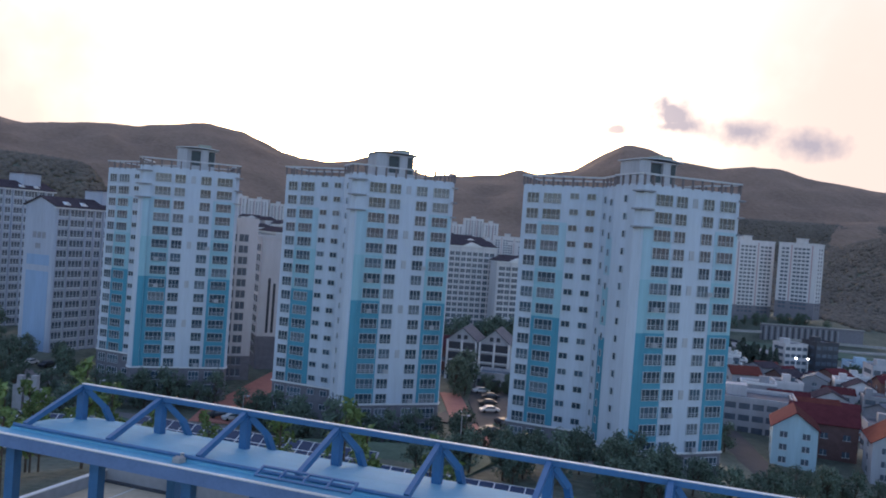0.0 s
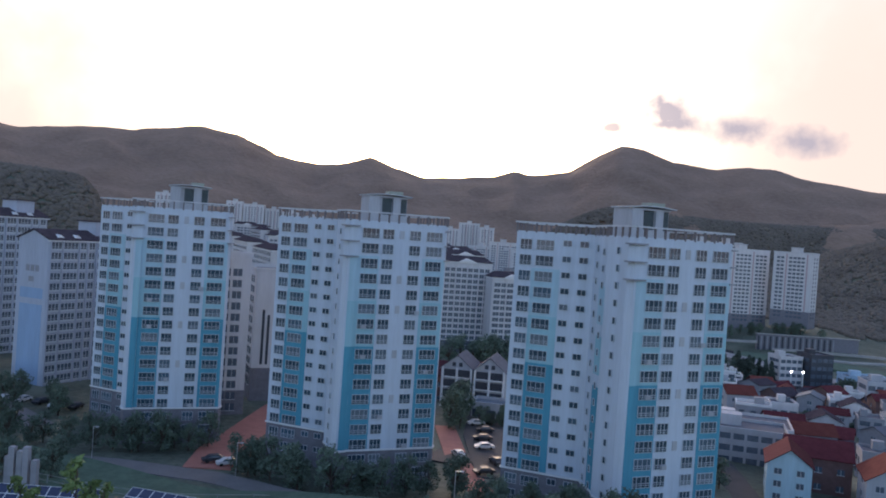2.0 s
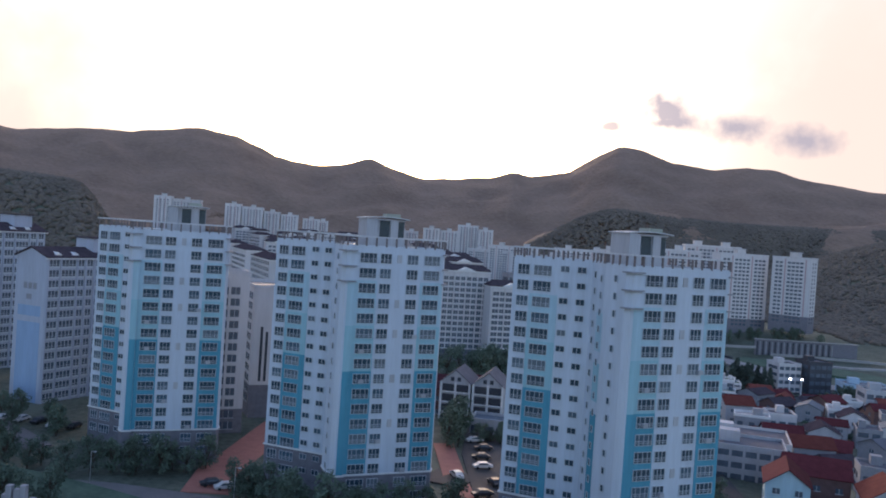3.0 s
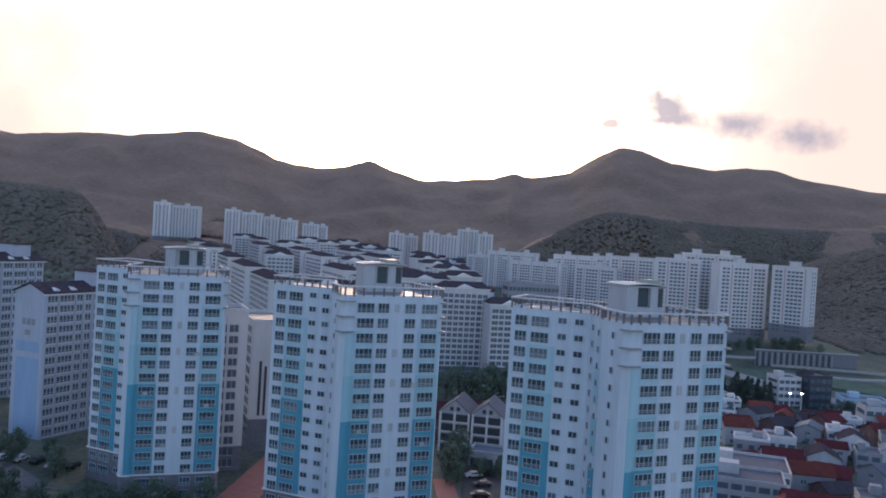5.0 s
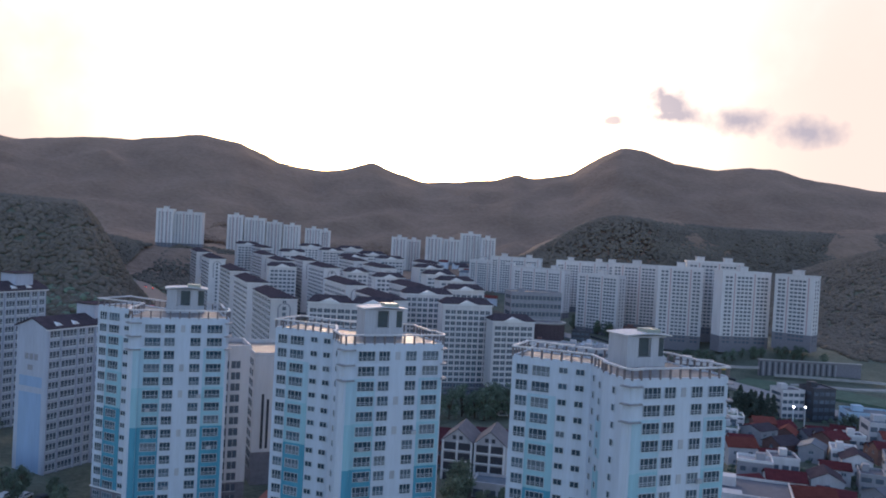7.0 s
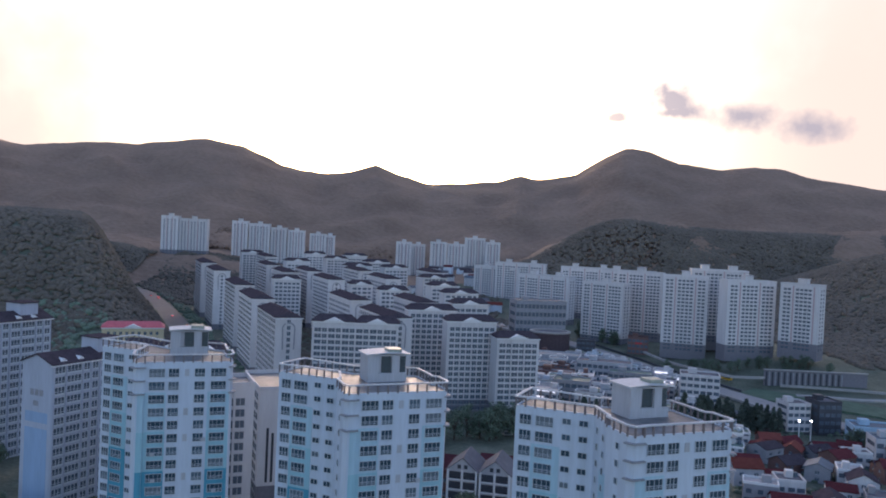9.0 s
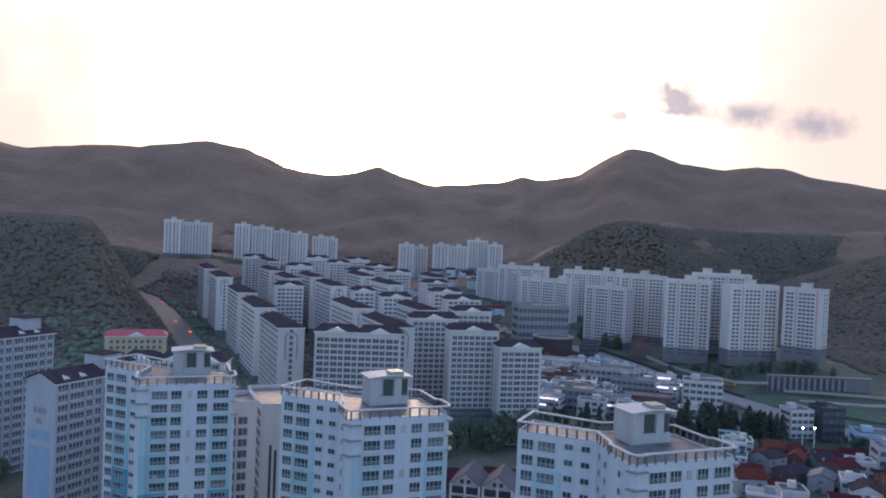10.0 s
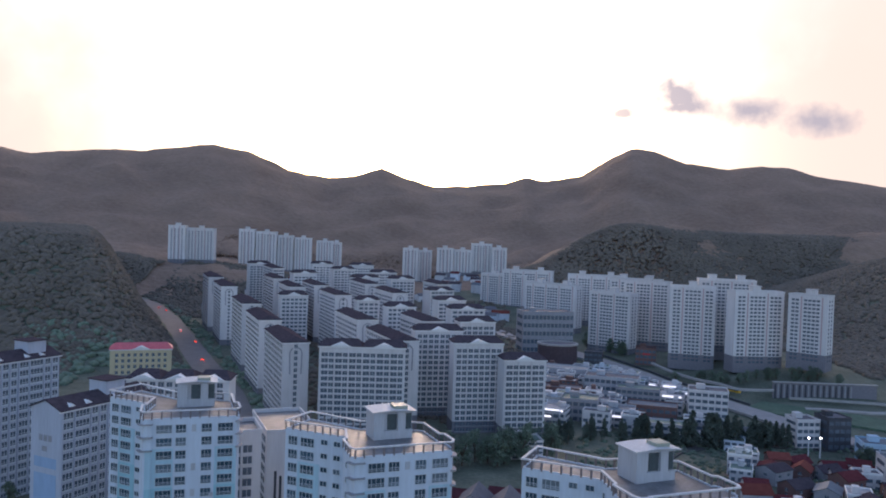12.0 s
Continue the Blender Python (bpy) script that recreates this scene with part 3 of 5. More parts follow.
def make_tower():
    tower = thing("apartment_tower", pose(33.96, 127.93, TOWER_Z, 0, 0, 22.5), "tall white apartment tower with blue painted columns and grey stone base", "apartment tower", "blue and white towers")
    w = Build()
    w.prism(PLAN, -4.0, 7.8, WALL_STONE)
    part("base_wall", w, tower, label="dark grey stone cladding on the lowest storeys")
    w = Build()
    w.prism(PLAN, 7.8, TOP, WALL_WHITE, ROOF_FLOOR)
    part("wall", w, tower)
    part("band_course", ring(Build(), PLAN, 0.2, 0.1, 7.65, 7.95, TRIM_WHITE), tower, label="white string course above the stone base")
    F0, F1, L0, L1, S1, S2, S3, S4 = PLAN[7], PLAN[8], PLAN[0], PLAN[1], PLAN[2], PLAN[3], PLAN[4], PLAN[5]
    zb, zm, zt = 8.0, ROW0 - 7 * STOREY - 0.55, ROW0 - 1 * STOREY - 0.55
    zp = zm + 3 * STOREY
    for m, z0, z1 in ((WALL_BLUE, zb, zm), (WALL_PALE, zm, zp), (WALL_FAINT, zp, zt)):
        p = Build()
        panel(p, F0, F1, 0.02, 4.4, z0, z1, 0.05, m)
        part("painted_column", p, tower)
        p = Build()
        panel(p, F0, F1, 12.9, 17.5, z0, z1, 0.05, m)
        part("painted_column", p, tower)
        p = Build()
        panel(p, L0, L1, 3.1, 8.3, z0, z1, 0.05, m)
        part("painted_column", p, tower)
        p = Build()
        panel(p, L1, S1, 3.4, 7.0, z0, z1 - 2, 0.05, m)
        part("painted_column", p, tower)
        p = Build()
        panel(p, S4, PLAN[6], 0.4, 1.68, z0, z1, 0.05, m)
        part("painted_column", p, tower)
    for k in range(17):
        z = ROW0 - k * STOREY
        for s, kind in ((2.5, WIN_WIDE), (5.9, WIN_MID), (11.2, WIN_MID), (15.1, WIN_WIDE)):
            put_window(kind, tower, F0, F1, s, z, 0.05)
        for s, kind in ((1.9, WIN_MID), (5.4, WIN_WIDE), (9.4, WIN_SMALL), (12.4, WIN_SMALL)):
            put_window(kind, tower, L0, L1, s, z + (0.9 if kind is WIN_SMALL else 0), 0.05)
        if k < 15:
            for s in (1.8, 4.8):
                put_window(WIN_SLIT, tower, L1, S1, s, z + 0.4 - 0.5 * (s > 3), 0.05)
            put_window(WIN_SLIT, tower, S2, S3, 3.4, z + 0.3, 0.05)
    for k in range(3):
        z = ROW0 + 1.9 - k * STOREY
        part("ledge", Build().prism([(-3.9, 0.8), (-3.2, -0.9), (-0.7, -0.9), (-0.7, 0.3), (-3.0, 1.0)], z, z + 0.25, WALL_RIB), tower)
        part("ledge", Build().prism([(16.2, -0.5), (17.4, -0.5), (18.0, 1.0), (18.0, 2.4), (17.2, 2.4), (16.4, 0.2)], z, z + 0.25, WALL_RIB), tower)
    for k in (0, 3, 5, 8, 11):
        z = ROW0 - k * STOREY
        part("vent_panel", Build().box(7.2, -0.12, z + 0.1, 8.1, 0.0, z + 1.6, WALL_GREY), tower)
    for k, s in ((6, 1.2), (8, 1.4), (9, 14.0), (12, 5.4), (14, 10.6), (5, 11.4)):
        z = ROW0 - k * STOREY
        part("air_conditioner", Build().box(s - 0.45, -0.75, z + 0.05, s + 0.45, -0.2, z + 0.75, WALL_GREY), tower, label="grey air conditioner in a window cage")
    parapet(tower, PLAN, TOP)
    penthouse(tower)
    return tower


tower = make_tower()
copy_thing(tower, pose(-13.2, 149.6, TOWER_Z, 0, 0, 22.5))
copy_thing(tower, pose(-60.6, 171.3, TOWER_Z, 0, 0, 19.5))
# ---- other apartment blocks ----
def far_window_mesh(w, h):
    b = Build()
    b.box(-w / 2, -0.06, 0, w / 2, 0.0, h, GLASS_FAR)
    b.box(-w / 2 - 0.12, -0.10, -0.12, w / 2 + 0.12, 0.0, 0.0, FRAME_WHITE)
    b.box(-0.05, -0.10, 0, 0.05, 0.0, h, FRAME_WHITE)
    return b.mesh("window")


FAR_WINS = {w: far_window_mesh(w, 1.8) for w in (1.6, 2.2, 3.0)}


def block(x, y, rot, w, d, z0, z1, front=(), left=(), right=(), roof="flat", wall=None, base=6.0, storey=2.8, label="", group="", joined=False, category="apartment block", gables=1, stripes=(), huts=True):
    """A slab of flats. x, y: its front left corner; front, left, right: places of window columns (metres along, width)."""
    wall = wall or WALL_CREAM
    t = thing("apartment_block", pose(x, y, z0, 0, 0, rot), label, category, group)
    h = z1 - z0
    b = Build()
    b.box(0, 0, -6, w, d, base, WALL_STONE)
    part("base_wall", b, t)
    b = Build()
    b.prism([(0, 0), (w, 0), (w, d), (0, d)], base, h, wall, ROOF_FLOOR)
    part("wall", b, t)
    storeys = int((h - base - 0.5) / storey)
    many = Build()
    for face, a, bb in ((front, (0, 0), (w, 0)), (left, (0, d), (0, 0)), (right, (w, 0), (w, d))):
        for s, ww in face:
            for k in range(-2 if base > 5.7 else 0, storeys):
                z = base + 0.6 + k * storey
                if joined:
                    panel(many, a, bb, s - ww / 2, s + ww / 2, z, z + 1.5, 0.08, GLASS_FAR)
                else:
                    ang = math.atan2(bb[1] - a[1], bb[0] - a[0])
                    part("window", FAR_WINS[ww], t, Matrix.Translation((a[0] + math.cos(ang) * s, a[1] + math.sin(ang) * s, z)) @ Matrix.Rotation(ang, 4, "Z"))
    if many.v:
        part("glazing", many, t, kind="stuff")
    if front and not joined:
        fin = Build().box(-0.24, -0.5, base, 0.24, 0.0, h - 0.6, wall).mesh("pilaster")
        for s, ww in front[::2]:
            part("pilaster", fin, t, Matrix.Translation((s - ww / 2 - 0.42, 0, 0)))
    if roof == "gable" and w < 14.5 and len(front) == 1:
        arch = Build()
        pts = [(3.6, h - 15)] + [(w / 2 - 2.9 * math.cos(math.pi * k / 8), h - 5.2 + 2.9 * math.sin(math.pi * k / 8)) for k in range(9)] + [(w - 3.6, h - 15)]
        for k in range(len(pts) - 1):
            arch.beam((pts[k][0], -0.08, pts[k][1]), (pts[k + 1][0], -0.08, pts[k + 1][1]), 0.16, 0.7, WALL_RIB)
        part("arch_band", arch, t, label="grey painted arch band")
    for s in stripes:
        part("stripe", Build().box(s - 0.5, -0.09, base, s + 0.5, 0.0, h - 0.5, STRIPE_PINK), t)
    r = Build()
    if roof == "gable":
        long_front = w >= d
        n = gables
        o = 0.7
        if long_front:
            for g in range(n):
                a0, a1 = w * g / n, w * (g + 1) / n
                r.add([(a0 - o * (g == 0), -o, h), (a1 + o * (g == n - 1), -o, h), (a1 + o * (g == n - 1), d + o, h), (a0 - o * (g == 0), d + o, h), (a0 + 2.5, d / 2, h + 3.0), (a1 - 2.5, d / 2, h + 3.0)],
                      [(0, 1, 5, 4), (1, 2, 5), (2, 3, 4, 5), (3, 0, 4), (3, 2, 1, 0)], ROOF_BROWN)
                m = (a0 + a1) / 2
                r.add([(m - 5, -0.9, h), (m + 5, -0.9, h), (m, -0.9, h + 1.8), (m - 5, d / 2, h), (m + 5, d / 2, h), (m, d / 2, h + 1.8)], [(0, 1, 2), (2, 5, 3, 0), (1, 4, 5, 2)], TRIM_WHITE)
        else:
            r.add([(-o, -o, h), (w + o, -o, h), (w + o, d + o, h), (-o, d + o, h), (w / 2, 2.5, h + 2.6), (w / 2, d - 2.5, h + 2.6)],
                  [(0, 1, 4), (1, 2, 5, 4), (2, 3, 5), (3, 0, 4, 5), (3, 2, 1, 0)], ROOF_BROWN)
        part("roof", r, t, label="hipped dark brown roof")
        c = Build()
        c.box(-0.5, -0.5, h - 0.6, w + 0.5, d + 0.5, h, TRIM_WHITE)
        part("cornice", c, t)
    else:
        r.box(-0.2, -0.2, h, w + 0.2, 0.15, h + 1.1, wall)
        r.box(-0.2, d - 0.15, h, w + 0.2, d + 0.2, h + 1.1, wall)
        r.box(-0.2, 0.15, h, 0.15, d - 0.15, h + 1.1, wall)
        r.box(w - 0.15, 0.15, h, w + 0.2, d - 0.15, h + 1.1, wall)
        part("parapet", r, t)
        k = max(1, int(w / 22))
        for i in range(k if huts else 0):
            m = w * (i + 0.5) / k
            hut = part("lift_housing", Build().box(m - 3.2, d * 0.35, h, m + 3.2, d * 0.8, h + 4.2, wall), t)
            part("canopy", Build().box(m - 3.7, d * 0.3, h + 4.2, m + 3.7, d * 0.85, h + 4.6, WALL_GREY), hut)
    return t


def cols(w, n, ww, margin=2.0):
    return [(margin + (w - 2 * margin) * (i + 0.5) / n, ww) for i in range(n)]


def bays(w):
    """Window columns in pairs, a broad and a narrow one, with a wall strip between the pairs."""
    n = max(1, round((w - 1.6) / 6.6))
    p = (w - 1.6) / n
    res = []
    for i in range(n):
        res += [(0.8 + p * i + p * 0.29, 3.0 if p > 6.2 else 2.2), (0.8 + p * i + p * 0.77, 2.2)]
    return res


EST = "brown roofed estate blocks"
EL = "white apartment block with hipped brown roof and many windows"
# blocks whose long fronts face the valley
block(-61.0, 376.0, 4, 40, 13, -12, 33, front=bays(40), right=cols(13, 1, 1.6), roof="gable", label=EL, group=EST, gables=2)
block(-19.5, 430.0, 12, 26, 13, -12, 35, front=bays(26), roof="gable", label=EL, group=EST)
block(1.5, 402.0, 12, 25, 13, -12, 33, front=bays(25), roof="gable", label=EL, group=EST)
block(25.8, 392.0, 12, 21, 13, -12, 27, front=bays(21), roof="gable", label=EL, group=EST)
# stepped rows of slabs with their gable ends to the valley: (x, y) of the first end wall, number, step in x for a metre of y
def estate_top(y):
    return 33 + 0.02 * (y - 380)


for rx, ry, count, slope, pitch in ((-79, 381, 3, -0.40, 73), (-183, 635, 2, -0.44, 76), (-27.5, 399, 2, -0.39, 71), (-17, 474, 1, -0.4, 60), (-132, 650, 2, -0.42, 70), (-88, 600, 2, -0.40, 70), (-48, 630, 2, -0.42, 70)):
    for k in range(count):
        y = ry + pitch * k
        block(rx + slope * pitch * k, y, 22.5, 12.5, pitch * 0.72, -10, estate_top(y), front=[(6.25, 1.6)], left=cols(pitch * 0.72, 12, 2.2, 1.0), roof="gable", label="long white apartment slab with its end wall towards the valley", group=EST, joined=y > 440)
for gx, gy, w, d, rot in ((-126, 588, 20, 12, 19), (-44.5, 540, 20, 12, 17), (4, 478, 22, 12, 15), (-2, 540, 24, 12, 17), (-68, 572, 16, 12, 19), (-12, 590, 22, 12, 22), (-158, 790, 24, 12, 28), (-95, 760, 26, 12, 30), (-20, 660, 22, 12, 30), (-190, 840, 12, 60, 22.5), (-60, 760, 24, 12, 28), (-130, 860, 24, 12, 25), (-85, 830, 26, 12, 25), (-15, 720, 12, 40, 22.5), (-165, 930, 24, 12, 20), (-230, 900, 24, 12, 25), (-120, 930, 26, 12, 20)):
    block(gx, gy, rot, w, d, -10, estate_top(gy), front=bays(w), left=cols(d, int(d / 4.2), 2.2) if d > w else (), roof="gable", label=EL, group=EST, joined=gy > 500)
# pale towers on the far side of the valley road
FL = "tall pale apartment block on the valley's far side"
for fx, fy, w, d, z0, z1, rot in ((241, 594, 27, 14, 3, 50, -42), (205, 600, 38, 14, -3, 50, 8), (168, 640, 34, 14, -8, 50, -15), (196, 660, 44, 14, -3, 55, -8), (150, 730, 40, 14, -10, 48, -22), (150, 800, 50, 14, -10, 46, -20),
                                  (118, 720, 40, 14, -14, 38, -40), (120, 880, 60, 14, -10, 44, -12), (72, 850, 60, 14, -12, 36, -38), (55, 980, 60, 14, -6, 42, -14), (30, 1000, 60, 14, -6, 36, -30)):
    block(fx, fy, rot, w, d, z0, z1, front=[c for i, c in enumerate(cols(w, int(w / 3.2), 2.2)) if i % 5 != 2], stripes=[c[0] for i, c in enumerate(cols(w, int(w / 3.2), 2.2)) if i % 5 == 2], right=cols(d, 2, 1.6), label=FL, group="valley towers", joined=True)
for fx, fy, w, z0, z1 in ((-30, 1215, 24, 18, 59), (-5, 1224, 27, 18, 57), (22, 1232, 30, 20, 67), (52, 1225, 22, 20, 62), (-85, 1268, 24, 0, 56), (-61, 1274, 21, 0, 53), (-418, 1170, 24, 26, 80), (-394, 1176, 40, 26, 77), (-340, 1260, 24, 12, 77), (-315, 1266, 32, 12, 74), (-282, 1272, 24, 10, 69), (-257, 1280, 26, 8, 66), (-226, 1300, 26, 4, 62), (-203, 1306, 16, 4, 60)):
    block(fx, fy, 5, w, 16, z0, z1, front=cols(w, int(w / 5), 2.2), stripes=[w * 0.33, w * 0.66], label="distant pale apartment block below the wooded ridge", group="distant blocks", joined=True)
# blocks beside the blue towers
OLD = "older slabs"
WALL_LILAC = mat("wall_lilac_grey_paint", (0.37, 0.41, 0.50), 0.85, 0.12, 0.4, streak=True)
PAINT_PALE_BLUE = mat("pale_blue_paint", (0.25, 0.36, 0.53), 0.85, 0.10, 0.3, streak=True)


def balcony_meshes(w):
    """A glazed balcony front: a white frame with a solid sill, and dark glass behind it."""
    n = max(2, round(w / 1.1))
    xs = [-w / 2 - 0.1, -w / 2 + 0.05]
    for k in range(1, n):
        xs += [-w / 2 + w * k / n - 0.05, -w / 2 + w * k / n + 0.05]
    xs += [w / 2 - 0.05, w / 2 + 0.1]
    f = lattice(Build(), xs, [0.0, 0.5, 0.95, 1.02, 2.2, 2.28], lambda i, k: i % 2 == 0 or k % 2 == 0, -0.24, 0.0, FRAME_WHITE)
    return f.mesh("balcony"), Build().box(-w / 2, -0.08, 0.48, w / 2, -0.002, 2.22, GLASS_FAR).mesh("pane")


BALCONIES = {w: balcony_meshes(w) for w in (2.0, 3.2, 4.6)}


def old_slab(x, y, rot, w, d, z0, eave, label, hut_at):
    """A slab of flats under a shallow gabled roof; x, y: the left corner of its end wall. Its balconies are on the right-hand face."""
    t = thing("apartment_block", pose(x, y, z0, 0, 0, rot), label, "apartment block", OLD)
    h, rise = eave - z0, 2.3
    v = [(0, 0, -5), (w, 0, -5), (w, 0, h), (w / 2, 0, h + rise), (0, 0, h)]
    v += [(a, d, c) for a, b, c in v]
    part("wall", Build().add(v, [(0, 1, 2, 3, 4), (9, 8, 7, 6, 5), (1, 6, 7, 2), (5, 0, 4, 9), (2, 7, 8, 3), (3, 8, 9, 4)], WALL_LILAC), t)
    for sgn in (-1, 1):
        e = w / 2 + sgn * (w / 2 + 0.6)
        q = [(w / 2, -0.5, h + rise + 0.05), (w / 2, d + 0.5, h + rise + 0.05), (e, d + 0.5, h - 0.18), (e, -0.5, h - 0.18)]
        part("roof_slope", Build().add(q + [(a, b, c + 0.3) for a, b, c in q], [(0, 1, 2, 3), (7, 6, 5, 4), (0, 4, 5, 1), (1, 5, 6, 2), (2, 6, 7, 3), (3, 7, 4, 0)], ROOF_BROWN), t)
    part("fascia", Build().box(w, -0.5, h - 0.5, w + 0.75, d + 0.5, h - 0.2, TRIM_WHITE), t)
    right = Matrix.Rotation(radians(90), 4, "Z")
    for unit in range(int(d / 15.2)):
        for s0, ww in ((2.3, 3.2), (6.9, 4.6), (11.0, 2.0), (13.9, 2.0)):
            for k in range(int(h / 2.75)):
                front = part("balcony", BALCONIES[ww][0], t, Matrix.Translation((w, unit * 15.2 + s0, h - 2.9 - 2.75 * k)) @ right)
                part("pane", BALCONIES[ww][1], front)
        for s0 in (0.35, 4.25, 9.6, 12.4):
            part("pilaster", Build().box(w, unit * 15.2 + s0 - 0.2, 0, w + 0.45, unit * 15.2 + s0 + 0.2, h - 0.6, WALL_LILAC), t)
        for s0 in (4.0, 9.5):
            y0 = unit * 15.2 + s0
            part("dormer", Build().add([(w - 0.4, y0 - 1.7, h + 0.1), (w - 0.4, y0 + 1.7, h + 0.1), (w - 0.4, y0, h + 1.3), (w / 2 + 1.5, y0 - 1.7, h + 0.2), (w / 2 + 1.5, y0 + 1.7, h + 0.2), (w / 2 + 1.5, y0, h + 1.5)],
                                       [(0, 1, 2), (0, 2, 5, 3), (1, 4, 5, 2)], TRIM_WHITE), t, label="small white gabled dormer")
    for y0 in hut_at:
        hut = part("lift_housing", Build().box(w * 0.2, y0, h - 0.5, w * 0.8, y0 + 6.5, h + 5.2, WALL_LILAC), t)
        part("canopy", Build().box(w * 0.16, y0 - 0.4, h + 5.2, w * 0.84, y0 + 6.9, h + 5.5, ROOF_BROWN), hut)
    part("painted_mark", Build().box(1.6, -0.06, 1.0, w - 1.4, 0.0, h * 0.56, PAINT_PALE_BLUE), t, label="large pale blue painted field")
    part("painted_mark", Build().box(1.6, -0.06, h * 0.60, w - 1.4, 0.0, h * 0.67, PAINT_PALE_BLUE), t, label="pale blue painted band")
    for k in range(3):
        part("sign_bar", Build().box(3.4 + 1.8 * k, -0.06, h * 0.78, 4.8 + 1.8 * k, 0.0, h * 0.78 + 1.7, WALL_RIB), t)
    part("sign_bar", Build().box(4.6, -0.06, h * 0.71, 6.6, 0.0, h * 0.71 + 1.4, WALL_RIB), t)
    return t


old_slab(-113.0, 220.0, -25, 11.7, 31, -3, 37, "white apartment slab with a painted end wall and glazed balconies", (17,))
old_slab(-162.1, 237.2, -25, 11.7, 46, -3, 42, "long white apartment slab with glazed balconies", (10, 36))
block(-62, 197, 22.5, 17.5, 13, -3, 36.3, front=cols(17.5, 5, 2.2), right=cols(13, 3, 1.6), label="white apartment block behind a blue tower", group=OLD, huts=False)
ab = block(-48, 219, 22.5, 14, 26, -3, 32, left=cols(26, 7, 2.2), base=9.0, label="white apartment block with dark stripes on its end wall", group=OLD, huts=False)
for u in (2.2, 3.6, 5.6):
    part("stripe", Build().box(u, -0.08, 10, u + 0.7, 0.0, 27 - u, WALL_DARK), ab)
block(-127, 318, 5, 40, 14, -6, 26, front=cols(40, 11, 2.2), roof="gable", gables=3, label="white apartment slab with a dark hipped roof", group=OLD)
# ---- blue pavilion in the foreground ----
def make_pavilion():
    g = gz(-10, 44)
    t = thing("pavilion", pose(-18.4, 46.7, g, 0, 0, -19.0), "long pavilion with pale blue vaulted roof and blue steel trusses", "pavilion")
    z = 23.3 - g
    L = 61.0
    prof = [(-4.4, 1.22), (-3.2, 1.20), (-1.8, 1.10), (-0.4, 0.92), (1.0, 0.70), (2.1, 0.45)]
    r = Build()
    n = len(prof)
    v = [(x, y, z + h + o) for x in (-0.6, L) for o in (0.0, -0.16) for y, h in prof]
    f = []
    for k in range(n - 1):
        f += [(k, 2 * n + k, 2 * n + k + 1, k + 1), (n + k + 1, 3 * n + k + 1, 3 * n + k, n + k), (k, k + 1, n + k + 1, n + k)]
    f += [(n - 1, 3 * n - 1, 4 * n - 1, 2 * n - 1), (0, n, 3 * n, 2 * n)]
    r.add(v, f, SHEET_BLUE)
    part("roof", r, t, label="pale blue sheet roof")
    part("ridge_beam", Build().beam((0, 0, z + 2.8), (L, 0, z + 2.8), 0.24, 0.28, STEEL_BLUE), t)
    part("ridge_cap", Build().box(0, -0.15, z + 2.943, L, 0.10, z + 2.975, TRIM_WHITE), t)
    for i in range(12):
        x = i * 5.5
        part("truss_post", Build().box(x - 0.22, -0.22, z + 0.8, x + 0.22, 0.22, z + 2.66, STEEL_BLUE), t)
        part("truss_strut", Build().beam((x, -0.1, z + 2.75), (x, -4.05, z + 1.32), 0.26, 0.28, STEEL_BLUE), t)
        part("truss_strut", Build().beam((x + 0.15, 0.1, z + 2.6), (x + 0.75, 1.0, z + 1.5), 0.32, 0.32, STEEL_BLUE), t)
        part("truss_strut", Build().beam((x + 0.75, 1.0, z + 1.5), (x + 0.85, 1.5, z + 0.55), 0.32, 0.32, STEEL_BLUE), t)
        part("column", Build().box(x - 0.28, -4.9, 0, x + 0.28, -4.4, z + 0.95, STEEL_BLUE), t)
        part("column", Build().box(x - 0.28, 1.3, 0, x + 0.28, 1.85, z + 0.35, STEEL_BLUE), t)
    part("seam_pipe", Build().tube((-0.6, -4.2, z + 1.30), (L, -4.2, z + 1.30), 0.10, 0.10, STEEL_BLUE), t)
    part("gutter", Build().prism([(-2.2, -5.3), (L, -5.3), (L, -4.4), (-2.2, -4.4)], z + 0.92, z + 1.10, SHEET_BLUE), t)
    part("fascia", Build().box(-2.2, -5.42, z + 0.45, L, -5.3, z + 1.12, FASCIA_BLUE), t)
    part("fascia_edge", Build().box(-2.2, -5.5, z + 1.12, L, -5.3, z + 1.18, TRIM_WHITE), t)
    part("eaves_beam", Build().box(-2.2, -4.85, z + 0.30, L, -4.5, z + 0.92, STEEL_BLUE), t)
    lamp = part("floodlight", Build().prism([(10.1, -4.85), (10.5, -4.85), (10.58, -4.45), (10.02, -4.45)], z + 1.10, z + 1.36, CONCRETE), t, label="small grey floodlight on the gutter")
    part("bracket", Build().box(10.24, -4.45, z + 1.1, 10.36, -4.3, z + 1.5, STEEL_GREY), lamp)
    # rail frame lying over the gutter
    hatch = Build()
    lattice(hatch, [15.0, 15.1, 16.2, 16.3, 17.4, 17.5, 18.6, 18.7, 19.8, 19.9], [0.0, 0.1, 0.75, 0.85], lambda i, k: i % 2 == 0 or k % 2 == 0, -0.1, 0.0, STEEL_BLUE)
    part("access_rail", hatch, t, Matrix.Translation((0, -5.4, z + 1.40)) @ Matrix.Rotation(radians(-72), 4, "X"), label="low blue tubular rail")
    return t


